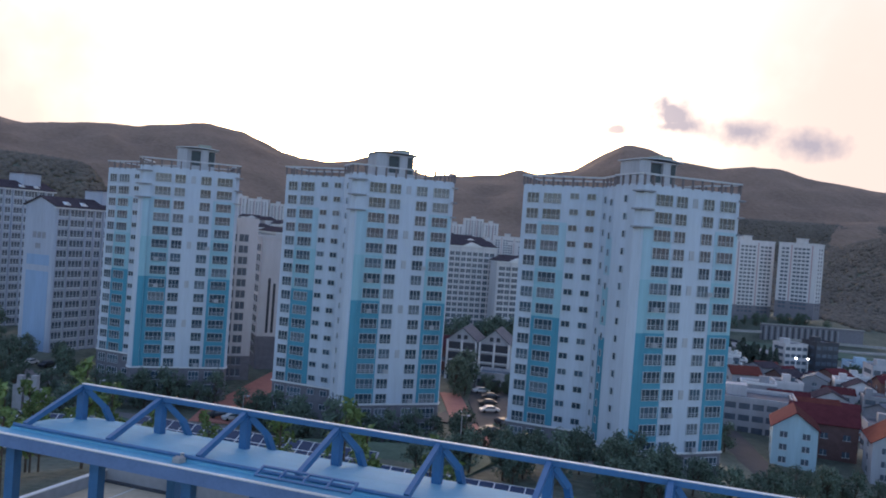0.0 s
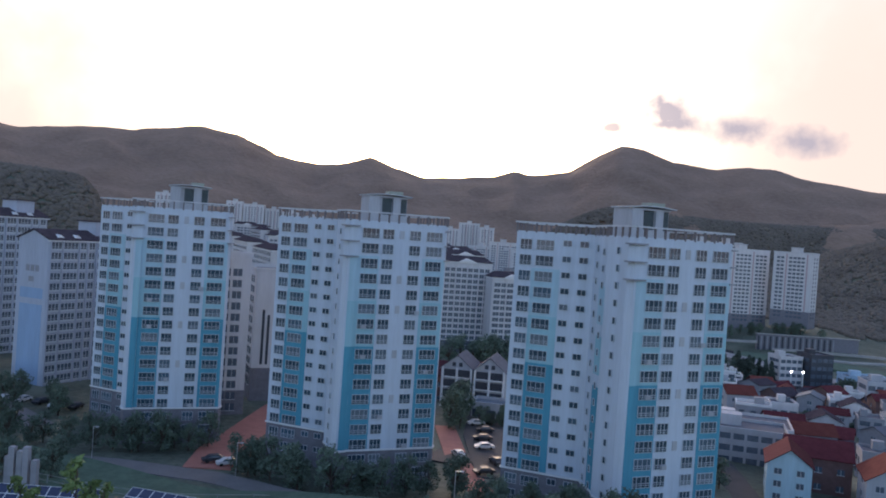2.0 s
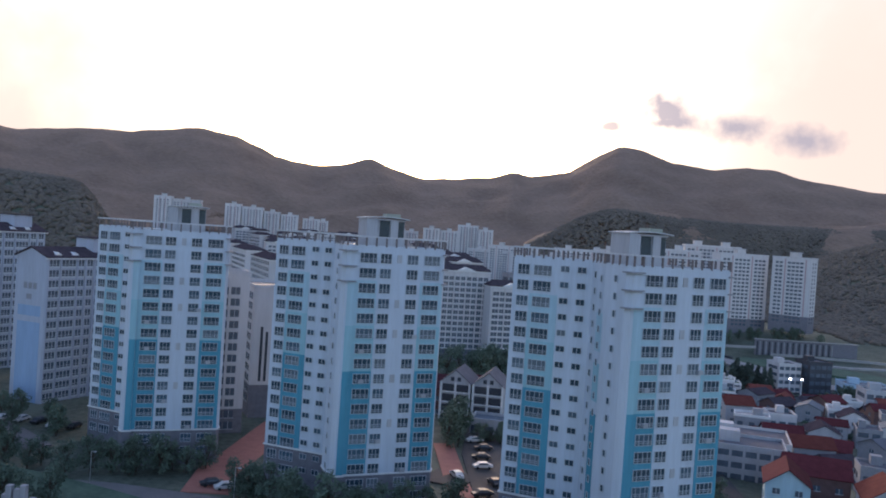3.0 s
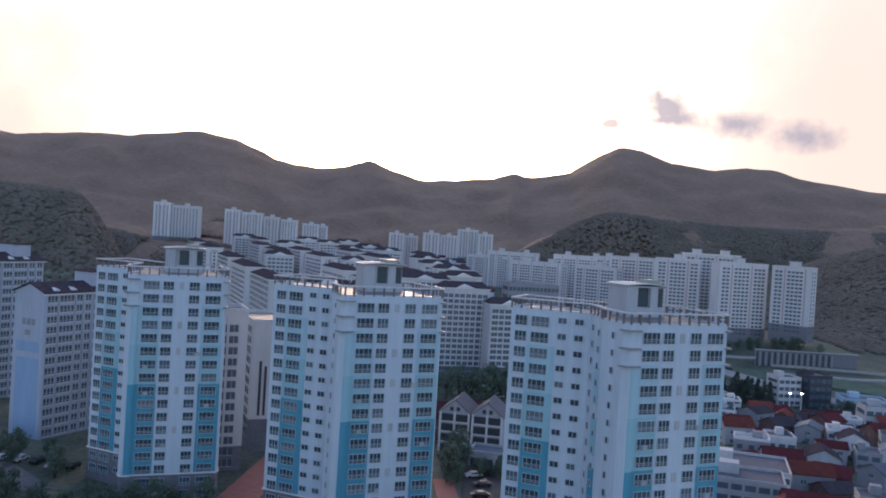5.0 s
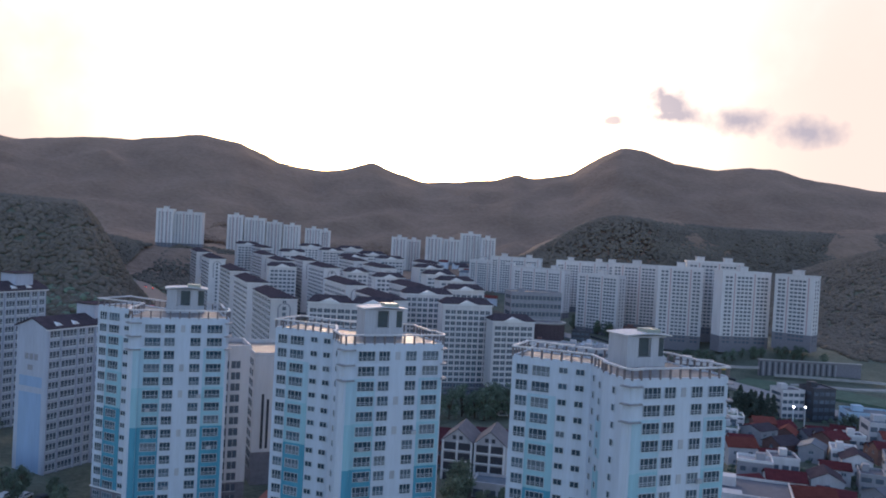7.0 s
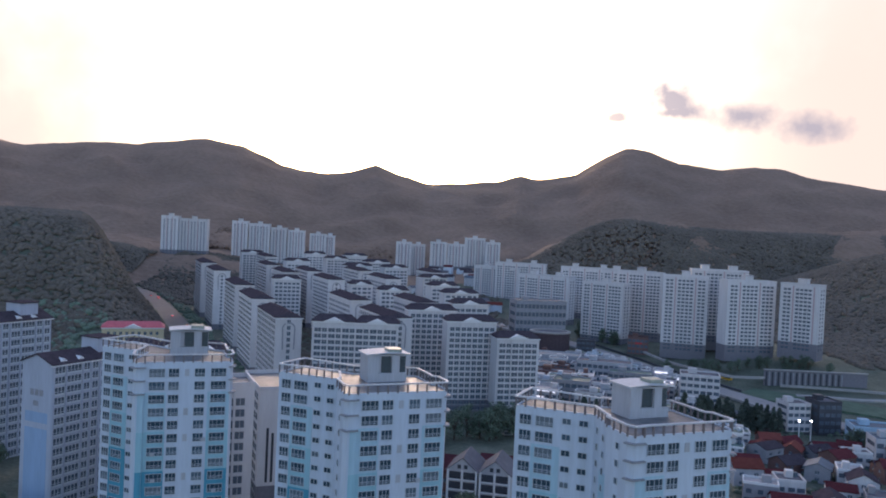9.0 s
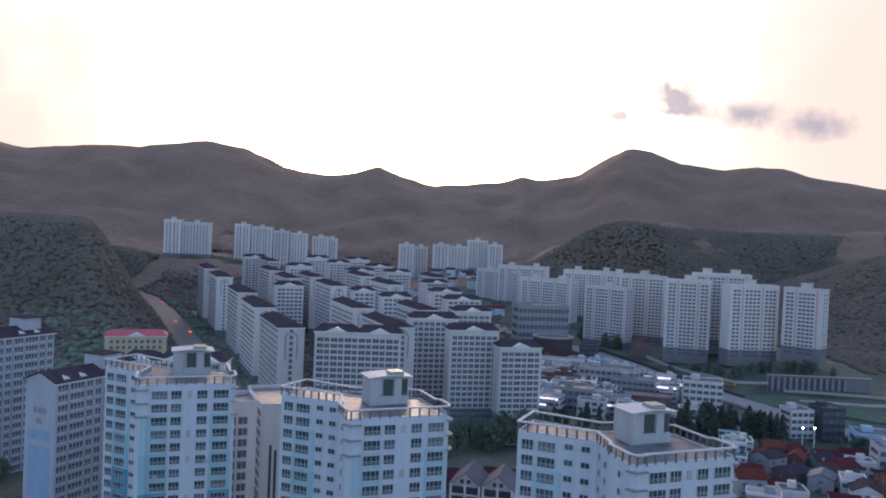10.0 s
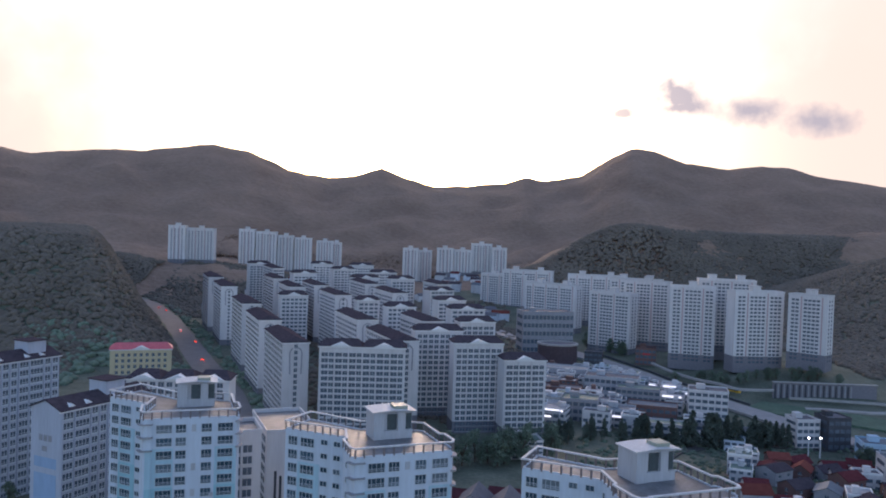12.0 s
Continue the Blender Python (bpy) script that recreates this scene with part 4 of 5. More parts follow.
make_pavilion()
court = thing("court", pose(-18.4, 46.7, 14.9, 0, 0, -19.0), "tan sports court with pale lines inside a low grey wall", "court", kind="structure")
part("surface", Build().prism([(-10.4, 4.0), (32, 4.0), (32, 14.5), (-10.4, 14.5)], -0.8, 0.12, PAVING_TAN), court)
for x in (-7.5, -1.5, 4.5, 10.5, 16.5):
    part("line", Build().box(x, 4.2, 0.12, x + 0.1, 14.2, 0.135, PAINT_WHITE), court)
part("back_wall", Build().box(-10.7, 14.5, -0.8, 32, 14.75, 1.35, WALL_RIB), court)
part("back_rail", Build().box(-10.7, 14.45, 1.35, 32, 14.8, 1.45, TRIM_WHITE), court, label="white rail on the wall")
part("end_wall", Build().box(-10.7, 4.0, -0.8, -10.45, 14.5, 1.0, WALL_RIB), court)
part("end_rail", Build().box(-10.75, 4.0, 1.0, -10.4, 14.45, 1.1, TRIM_WHITE), court, label="white rail on the wall")
part("kerb", Build().box(-10.4, 14.2, 0.13, 32, 14.49, 0.3, WALL_DARK), court, label="dark kerb at the wall's foot")


def make_solar(x, y, z, rot, nx, ny, label):
    """A tilted table of photovoltaic modules on posts; x, y, z: the left end of its upper edge."""
    t = thing("solar_array", pose(x, y, z, 0, 0, rot), label, "solar panels", "solar tables")
    mw, mh, tilt = 1.55, 1.55, radians(28)
    rack = part("rack", Build().box(-0.1, -mh * ny, -0.16, mw * nx + 0.1, 0.0, -0.06, STEEL_GREY), t, Matrix.Rotation(tilt, 4, "X"))
    mod = Build().box(0.03, 0.03, -0.055, mw - 0.03, mh - 0.03, 0.0, PANEL_PV)
    lattice_m = mod.mesh("module")
    edge = Build()
    lattice(edge, [0.0, 0.05, mw - 0.05, mw], [0.0, 0.05, mh - 0.05, mh], lambda i, k: i != 1 or k != 1, -0.02, 0.05, TRIM_WHITE)
    edge_m = edge.mesh("module_frame")
    for i in range(nx):
        for j in range(ny):
            p = part("module", lattice_m, t, Matrix.Rotation(tilt, 4, "X") @ Matrix.Translation((mw * i, -mh * (j + 1), 0)))
            part("module_frame", edge_m, p, Matrix(((1, 0, 0, 0), (0, 0, 1, 0), (0, -1, 0, 0), (0, 0, 0, 1))))
    for i in range(0, nx + 1, 3):
        for d in (0.4, mh * ny - 0.4):
            part("post", Build().box(mw * i - 0.06, -d * math.cos(tilt) - 0.06, -5.0, mw * i + 0.06, -d * math.cos(tilt) + 0.06, -d * math.sin(tilt) - 0.16, STEEL_GREY), t)
    return t


make_solar(-49.5, 97.5, 11.6, 0, 8, 4, "dark blue solar panels on a tilted steel rack")
make_solar(-33.8, 98.5, 11.9, -16, 20, 4, "long row of dark blue solar panels on a tilted rack")
make_solar(-8, 84.5, 12.5, -16, 14, 4, "dark blue solar panels on a tilted steel rack")
# ---- houses, shops and yards ----
WIN_HOUSE = far_window_mesh(1.5, 1.2)


def make_house(x, y, rot, w, d, h, roof_m, wall=None, label="", group="small houses", rise=2.6, along="x", rows=2, ncol=3, name="house", category="house"):
    """A house with a gabled roof, windows on its front and sides. x, y: its middle."""
    wall = wall or WALL_CREAM
    t = thing(name, pose(x, y, gz(x, y), 0, 0, rot), label, category, group)
    b = Build()
    b.box(-w / 2, -d / 2, -2.5, w / 2, d / 2, h, wall)
    if along == "x":
        b.add([(-w / 2, -d / 2, h), (-w / 2, d / 2, h), (-w / 2, 0, h + rise), (w / 2, -d / 2, h), (w / 2, d / 2, h), (w / 2, 0, h + rise)], [(0, 2, 1), (3, 4, 5)], wall)
    else:
        b.add([(-w / 2, -d / 2, h), (w / 2, -d / 2, h), (0, -d / 2, h + rise), (-w / 2, d / 2, h), (w / 2, d / 2, h), (0, d / 2, h + rise)], [(0, 1, 2), (4, 3, 5)], wall)
    part("wall", b, t)
    o, k = 0.5, 0.22
    for sgn in (-1, 1):
        r = Build()
        if along == "x":
            e = (0, sgn * (d / 2 + o), h - o * rise / (d / 2))
            q = [(-w / 2 - o, 0, h + rise), (w / 2 + o, 0, h + rise), (w / 2 + o, e[1], e[2]), (-w / 2 - o, e[1], e[2])]
        else:
            e = (sgn * (w / 2 + o), 0, h - o * rise / (w / 2))
            q = [(0, -d / 2 - o, h + rise), (0, d / 2 + o, h + rise), (e[0], d / 2 + o, e[2]), (e[0], -d / 2 - o, e[2])]
        r.add(q + [(a, b2, c + k) for a, b2, c in q], [(0, 1, 2, 3), (7, 6, 5, 4), (0, 4, 5, 1), (1, 5, 6, 2), (2, 6, 7, 3), (3, 7, 4, 0)], roof_m)
        part("roof_slope", r, t)
    for row in range(rows):
        z = 0.9 + row * (h - 0.4) / rows
        for c in range(ncol):
            part("window", WIN_HOUSE, t, Matrix.Translation((-w / 2 + w * (c + 0.5) / ncol, -d / 2, z)))
        part("window", WIN_HOUSE, t, Matrix.Translation((-w / 2, 0, z)) @ Matrix.Rotation(radians(-90), 4, "Z"))
    return t


def make_shop(x, y, rot, w, d, h, wall, roof_m, label, bands=3, dark=False, group="valley shops", hut=True, sign=None):
    """A flat-roofed commercial building with ribbon windows. x, y: its middle."""
    t = thing("shop_building", pose(x, y, gz(x, y), 0, 0, rot), label, "building", group)
    b = Build()
    b.prism([(-w / 2, -d / 2), (w / 2, -d / 2), (w / 2, d / 2), (-w / 2, d / 2)], -3, h, wall, roof_m)
    part("wall", b, t)
    part("parapet", ring(Build(), [(-w / 2, -d / 2), (w / 2, -d / 2), (w / 2, d / 2), (-w / 2, d / 2)], 0.12, 0.2, h - 0.2, h + 0.8, wall), t)
    for k in range(bands):
        z = 0.8 + k * h / bands
        n = max(2, int(w / 3.2))
        for c in range(n):
            u = -w / 2 + w * (c + 0.5) / n
            part("window", Build().box(u - w / n * 0.4, -d / 2 - 0.07, z, u + w / n * 0.4, -d / 2, z + h / bands * 0.5, GLASS_FAR), t)
        part("window", Build().box(-w / 2 - 0.07, -d * 0.35, z, -w / 2, d * 0.35, z + h / bands * 0.45, GLASS_FAR), t)
    if hut:
        c = Build()
        c.box(-w * 0.3, 0, h, -w * 0.3 + min(5, w * 0.3), min(4.5, d * 0.4), h + 2.8, wall)
        part("stair_hut", c, t)
    if sign:
        part("sign", Build().box(-w * 0.15, -d / 2 - 0.3, h * 0.62, w * 0.2, -d / 2 - 0.09, h * 0.62 + 0.9, sign), t)
    return t


def make_flat(x, y, rot, w, d, h, wall, roof_m, label, group="flat roofed buildings", seed=0, lit=False):
    """A small flat-roofed building with a parapet, glazing on three sides, a stair hut and roof tanks."""
    q = random.Random(seed)
    t = thing("flat_roofed_building", pose(x, y, gz(x, y), 0, 0, rot), label, "building", group)
    outline = [(-w / 2, -d / 2), (w / 2, -d / 2), (w / 2, d / 2), (-w / 2, d / 2)]
    part("wall", Build().prism(outline, -3, h, wall, roof_m), t)
    part("parapet", ring(Build(), outline, 0.1, 0.22, h - 0.2, h + 0.7, TRIM_WHITE if q.random() < 0.25 else wall), t)
    glass = Build()
    for a, b, ln in ((outline[0], outline[1], w), (outline[1], outline[2], d), (outline[3], outline[0], d)):
        n = max(2, int(ln / 3.0))
        for k in range(max(1, round(h / 3.2))):
            for c in range(n):
                if q.random() < 0.86:
                    m, hw = ln * (c + 0.5) / n, ln / n * q.uniform(0.22, 0.42)
                    panel(glass, a, b, m - hw, m + hw, 0.9 + 3.2 * k, 2.5 + 3.2 * k, 0.07, GLASS_FAR)
    part("glazing", glass, t, kind="stuff")
    u, v = q.uniform(-0.3, 0.1) * w, q.uniform(-0.1, 0.2) * d
    part("stair_hut", Build().box(u, v, h, u + w * 0.28, v + d * 0.28, h + 2.5, wall), t)
    if q.random() < 0.6:
        part("water_tank", Build().tube((w * 0.3, d * 0.3, h), (w * 0.3, d * 0.3, h + 1.5), 0.8, 0.8, q.choice((ROOF_BLUE, TANK_GREEN, TRIM_WHITE)), 10), t)
    if lit:
        part("sign", Build().box(-w * 0.4, -d / 2 - 0.7, h - 1.3, w * 0.4, -d / 2 - 0.1, h - 0.4, SIGN_GLOW), t, label="lit white shop canopy")
    return t


# gabled villas between the blue towers
for k in range(2):
    v = make_house(9.5 + 9.6 * k, 250 - 2.6 * k, -12, 9.4, 13, 12.5, ROOF_GREY, WALL_GREY, "four storey grey villa with grey gables and dark balconies", "gabled villas", 3.8, "y", 1, 2)
    for f in range(4):
        for u in (-2.15, 2.15):
            # no recess is cut: a dark sheet on the wall gives the balcony's shade
            part("balcony", Build().box(u - 1.85, -6.58, 0.7 + 3.05 * f, u + 1.85, -6.5, 2.9 + 3.05 * f, WALL_DARK), v, label="dark sheet painting the shade of a balcony recess")
            part("balcony_rail", Build().box(u - 1.9, -7.2, 0.45 + 3.05 * f, u + 1.9, -6.6, 0.75 + 3.05 * f, TRIM_WHITE), v)
    for u in (-4.35, 0.0, 4.35):
        part("pilaster", Build().box(u - 0.28, -7.15, -1.0, u + 0.28, -6.5, 12.6, TRIM_WHITE), v)
    for u in (-1.0, 1.0):
        part("attic_window", Build().box(u - 0.55, -6.58, 13.0, u + 0.55, -6.5, 14.2, WALL_DARK), v)
make_house(4, 266, -12, 22, 12, 9.0, ROOF_PLUM, WALL_BRICK, "low villa with dark red-brown tiled roof", "gabled villas", 3.5)
make_house(24, 268, -12, 18, 12, 9.0, ROOF_PLUM, WALL_BRICK, "low villa with dark red-brown tiled roof", "gabled villas", 3.5)
make_shop(34, 362, 10, 14, 12, 8, WALL_CREAM, ROOF_GREEN, "plain cream five storey building", 4)
make_shop(20, 226, -12, 14, 9, 4, WALL_GREY, ROOF_BLUE, "low shed with blue sheet roof", 1, hut=False)

# near town to the right of the towers
make_shop(97, 249, -18, 26, 20, 10, WALL_CREAM, ROOF_GREY, "white commercial building with dark glazed front", 3, sign=SIGN_RED)
make_shop(84, 214, -18, 20, 14, 9, WALL_GREY, ROOF_GREY, "grey low building with dark ribbon windows", 3)
make_house(81, 180, -20, 9, 13, 8.5, ROOF_RED, WALL_FAINT, "pale teal gabled house with dark red roof", "red roofed houses", 3.2, "y", 3, 2)
make_house(92, 190, -20, 14, 11, 8.0, ROOF_RED, WALL_BRICK, "brick house with dark red tiled roof", "red roofed houses", 3.2)
make_house(99, 172, -20, 10, 13, 8.5, ROOF_ORANGE, WALL_GREY, "grey gabled house with orange-red roof", "red roofed houses", 3.4, "y", 3, 2)
make_house(116, 178, -20, 14, 12, 8.5, ROOF_RED, WALL_CREAM, "cream house with red tiled roof", "red roofed houses", 3.0)
rng = random.Random(7)
LABELS = {0: "small house with dark red tiled roof", 1: "small house with orange-red tiled roof", 2: "small house with grey sheet roof", 3: "small house with brown tiled roof", 4: "small house with blue sheet roof"}
ROOFS = [ROOF_RED, ROOF_ORANGE, ROOF_GREY, ROOF_BROWN, ROOF_BLUE]
for row in range(11):
    for col in range(11):
        hx = 88 + col * 15 + row * 5 + rng.uniform(-4, 4)
        hy = 205 + row * 18 + col * 2.5 + rng.uniform(-6, 6)
        if hx > hy * 0.56 + 8 or hx < hy * 0.30 or (78 < hx < 118 and 200 < hy < 268) or rng.random() < 0.08:
            continue
        k = rng.choices(range(5), (7, 3, 2, 4, 1))[0]
        w, d = rng.uniform(9, 13), rng.uniform(8, 11)
        if rng.random() < 0.16:
            make_flat(hx, hy, rng.choice((-20, 70, -12)) + rng.uniform(-8, 8), w, d, rng.uniform(5.5, 10), rng.choice((WALL_CREAM, WALL_GREY, WALL_RIB)), rng.choice((ROOF_PALE, ROOF_GREY, ROOF_GREEN)), "small pale flat roofed villa among the houses", seed=row * 20 + col)
            continue
        make_house(hx, hy, rng.choice((-20, 70, -12, 25)) + rng.uniform(-14, 14), w, d, rng.uniform(4.5, 7.5), ROOFS[k], rng.choice((WALL_CREAM, WALL_GREY, WALL_BRICK, WALL_RIB)), LABELS[k], rise=rng.uniform(1.6, 2.8), rows=2, ncol=2)
# valley shops
make_shop(208.5, 447, 8, 13, 14, 17, WALL_DARK, ROOF_GREY, "dark glazed office building", 4, True)
make_shop(193.5, 450, 8, 13, 13, 15, WALL_CREAM, ROOF_GREY, "pale four storey office building", 4)
make_shop(206, 372, -10, 18, 14, 13, WALL_GREY, ROOF_BLUE, "pale blue-grey building with a lit sign", 3, sign=SIGN_GLOW)
make_shop(222, 420, -10, 22, 16, 10, mat("wall_pale_blue", (0.34, 0.48, 0.62), 0.8, 0.1, 0.2), ROOF_BLUE, "pale blue low building", 2)
make_shop(104, 528, -16, 34, 18, 13, WALL_GREY, ROOF_GREY, "long cream three storey building", 3)
make_shop(116, 506, -16, 26, 14, 11, WALL_RIB, ROOF_GREEN, "grey building with green coated roof", 3)
make_shop(118, 477, -16, 28, 16, 8, WALL_BRICK, ROOF_BLUE, "brown building with blue sheet roof", 2, hut=False)
make_shop(151, 481, -14, 22, 16, 19, WALL_CREAM, ROOF_GREY, "pale grey five storey building with small windows", 5)
make_shop(72, 452, -14, 20, 16, 12, WALL_RIB, ROOF_GREEN, "grey shop building with glazed front", 3)
make_shop(92, 446, -14, 18, 14, 10, WALL_GREY, ROOF_BLUE, "grey shop building with pale blue roof", 3, sign=SIGN_GLOW)
make_shop(118, 440, -14, 22, 12, 7, WALL_CREAM, ROOF_GREEN, "low shop with green coated roof", 2, hut=False)
make_shop(68, 500, -14, 24, 14, 9, WALL_BRICK, ROOF_GREY, "brown brick shop with flat roof", 2)
make_shop(80, 584, -14, 34, 18, 7, WALL_GREY, CONCRETE, "low flat roofed hall", 1, hut=False)
make_shop(111, 644, -14, 14, 10, 11, WALL_DARK, ROOF_GREY, "small dark building with a lit sign", 3, True, hut=False)
make_shop(156, 662, -14, 16, 12, 13, WALL_BRICK, ROOF_BROWN, "brown brick building beside the valley road", 3, sign=SIGN_RED)

for sx, sy, sw, sd, sh, k in ((58, 470, 14, 12, 8, 0), (88, 476, 16, 12, 9, 1), (62, 528, 16, 14, 10, 2), (60, 548, 16, 12, 7, 3), (138, 452, 12, 10, 7, 1), (134, 508, 14, 10, 6, 0), (52, 434, 14, 10, 7, 2), (104, 460, 12, 9, 6, 3), (160, 452, 14, 10, 6, 1), (126, 556, 16, 10, 8, 2)):
    make_shop(sx, sy, -15, sw, sd, sh, (WALL_CREAM, WALL_RIB, WALL_GREY, WALL_BRICK)[k], (ROOF_GREEN, ROOF_GREY, ROOF_BLUE, CONCRETE)[k],
              ("small cream shop with green coated roof", "small dark grey shop with grey roof", "small grey shop with blue sheet roof", "small brown shop with concrete roof")[k], 2, hut=k == 0, sign=SIGN_GLOW if k == 2 else None)


# more low shops packed between the estate and the valley road
TAKEN = [(104, 528, 19), (116, 506, 15), (118, 477, 16), (151, 481, 14), (72, 452, 12), (92, 446, 11), (118, 440, 13), (68, 500, 14), (80, 584, 20), (111, 644, 9), (82, 642, 18)]
srng = random.Random(31)
for _ in range(900):
    hx, hy = srng.uniform(46, 150), srng.uniform(428, 610)
    w, d = srng.uniform(9, 17), srng.uniform(8, 13)
    road = float(np.interp(hy, [q[1] for q in VALLEY_ROAD[::-1]], [q[0] for q in VALLEY_ROAD[::-1]]))
    if hx > road - 20 or hx < 46 + max(0, (hy - 520) * 0.1) or any(math.hypot(hx - a, hy - b) < r + w * 0.45 for a, b, r in TAKEN):
        continue
    TAKEN.append((hx, hy, w * 0.55))
    k = srng.randrange(5)
    make_flat(hx, hy, -15 + srng.uniform(-6, 6), w, d, srng.uniform(5, 11), (WALL_CREAM, WALL_WHITE, WALL_GREY, WALL_CREAM, WALL_BRICK)[k], (ROOF_PALE, ROOF_GREEN, ROOF_BLUE, ROOF_GREY, ROOF_PALE)[k],
              ("cream shop building with pale screed roof", "white shop building with green coated roof", "grey shop building with blue roof", "cream shop building with grey roof", "brown shop building with pale screed roof")[k], "valley shops", int(hx * 7 + hy), srng.random() < 0.3)


def make_round_hall():
    t = thing("round_hall", pose(82, 642, gz(82, 642)), "dark brown drum-shaped hall with a pale roof rim", "building")
    n = 28
    circle = [(15.5 * math.cos(2 * math.pi * k / n), 13 * math.sin(2 * math.pi * k / n)) for k in range(n)]
    part("wall", Build().prism(circle, -3, 16, WALL_PLUM, ROOF_GREY), t)
    part("roof_rim", ring(Build(), circle, 0.8, 1.6, 15.5, 16.8, CONCRETE), t)
    return t


make_round_hall()
make_shop(78, 705, 10, 44, 24, 34, WALL_RIB, ROOF_GREY, "tall blank grey-violet building", 5)

# school with a red hipped roof under the wooded hill
red = block(-198, 468, 20, 34, 15, -3, 12.5, front=cols(34, 9, 1.6), right=cols(15, 4, 1.6), roof="gable", wall=WALL_YELLOW, base=0.5, storey=3.4, label="pale yellow hall with a bright red hipped roof", group="", category="school")
for o in red.children:
    if o.name.startswith("roof"):
        o.data.materials[0] = mat("roof_tile_pink_red", (0.52, 0.11, 0.14), 0.7, 0.2, 0.5)
        o["label"] = "hipped red tiled roof"

# low houses at the head of the valley
for k in range(46):
    hx, hy = rng.uniform(-330, 60), rng.uniform(820, 1180)
    if hx < -300 + (1180 - hy) * 0.1:
        continue
    kk = rng.choices(range(5), (1, 1, 5, 3, 1))[0]
    make_house(hx, hy, rng.uniform(-30, 30), rng.uniform(11, 20), rng.uniform(9, 13), rng.uniform(5, 11), ROOFS[kk], rng.choice((WALL_CREAM, WALL_GREY, WALL_WHITE)), LABELS[kk], "valley head houses", rows=1, ncol=2)

for sx in (-124, -96):
    make_house(sx, 1205, 5, 22, 16, 9, TRIM_WHITE, WALL_CREAM, "low hall with a bright white roof", "white roofed halls", 1.2, rows=1, ncol=3)

# striped retaining wall and walls by the valley road
t = thing("retaining_wall", pose(214, 545, -20, 0, 0, 0), "grey retaining wall faced with pale and dark vertical ribs", "retaining wall")
part("wall", Build().box(0, 0, -4, 68, 2.0, 14.5, WALL_STONE), t)
for k in range(26):
    part("rib", Build().box(0.6 + k * 2.0, -0.5, 1.0, 1.5 + k * 2.0, 0.0, 13.5, WALL_RIB if k % 2 else WALL_DARK), t)
part("coping", Build().box(-0.5, -0.7, 14.5, 68.5, 2.3, 15.0, CONCRETE), t)
strip("terrace_wall", [(156, 640), (174, 572), (190, 545), (214, 545)], 2.0, CONCRETE, "low concrete terrace wall along the road", "wall", lift=6.0)
strip("verge", [(196, 528), (230, 500), (262, 482), (310, 462)], 34, GRASS, "mown green verge beside the valley road", "grass", lift=0.6)
strip("path", [(225, 520), (262, 510), (330, 520)], 5, CONCRETE, "pale curving path over the verge", "path", lift=0.9)
strip("guard_rail", [(118, 696), (153, 624), (171, 556), (190, 520)], 0.6, WALL_DARK, "dark road barrier", "barrier", lift=2.4)

strip("terrace_wall", [(222, 538), (250, 532), (300, 520)], 1.6, CONCRETE, "low pale wall above the green verge", "wall", lift=3.0)

# yards round the towers
strip("pavement", [(-40, 153), (-42, 170), (-38, 215)], 9, PAVING_RED, "red block paving between the towers", "pavement", lift=0.25)
strip("pavement", [(12, 152), (8, 172), (5, 205)], 5, PAVING_RED, "red block paving between the towers", "pavement", lift=0.25)
strip("car_park", [(19, 162), (17, 196), (20, 236)], 15, ASPHALT, "asphalt yard with parked cars before the villas", "car park", lift=0.35, steps=16)
strip("car_park", [(2, 178), (11, 174)], 10, ASPHALT, "asphalt car park beside the towers", "car park", lift=0.3, steps=6)
strip("lane", [(-110, 150), (-60, 152), (-36, 147), (0, 126), (30, 108)], 6, ROAD_GREY, "pale concrete lane below the towers", "lane", lift=0.25)
strip("lane", [(-150, 196), (-100, 192), (-84, 178)], 6, ROAD_GREY, "pale concrete lane below the slabs", "lane", lift=0.25)
strip("lawn", [(-130, 172), (-55, 140), (10, 108)], 16, GRASS, "rough green lawn on the slope", "lawn", lift=0.4, steps=60)
strip("street", [(66, 150), (76, 230), (110, 330), (160, 420)], 8, ASPHALT, "narrow asphalt street between houses", "street", lift=0.3)
strip("street", [(60, 300), (110, 400), (150, 450), (230, 440)], 9, ASPHALT, "asphalt street in the valley", "street", lift=0.3)


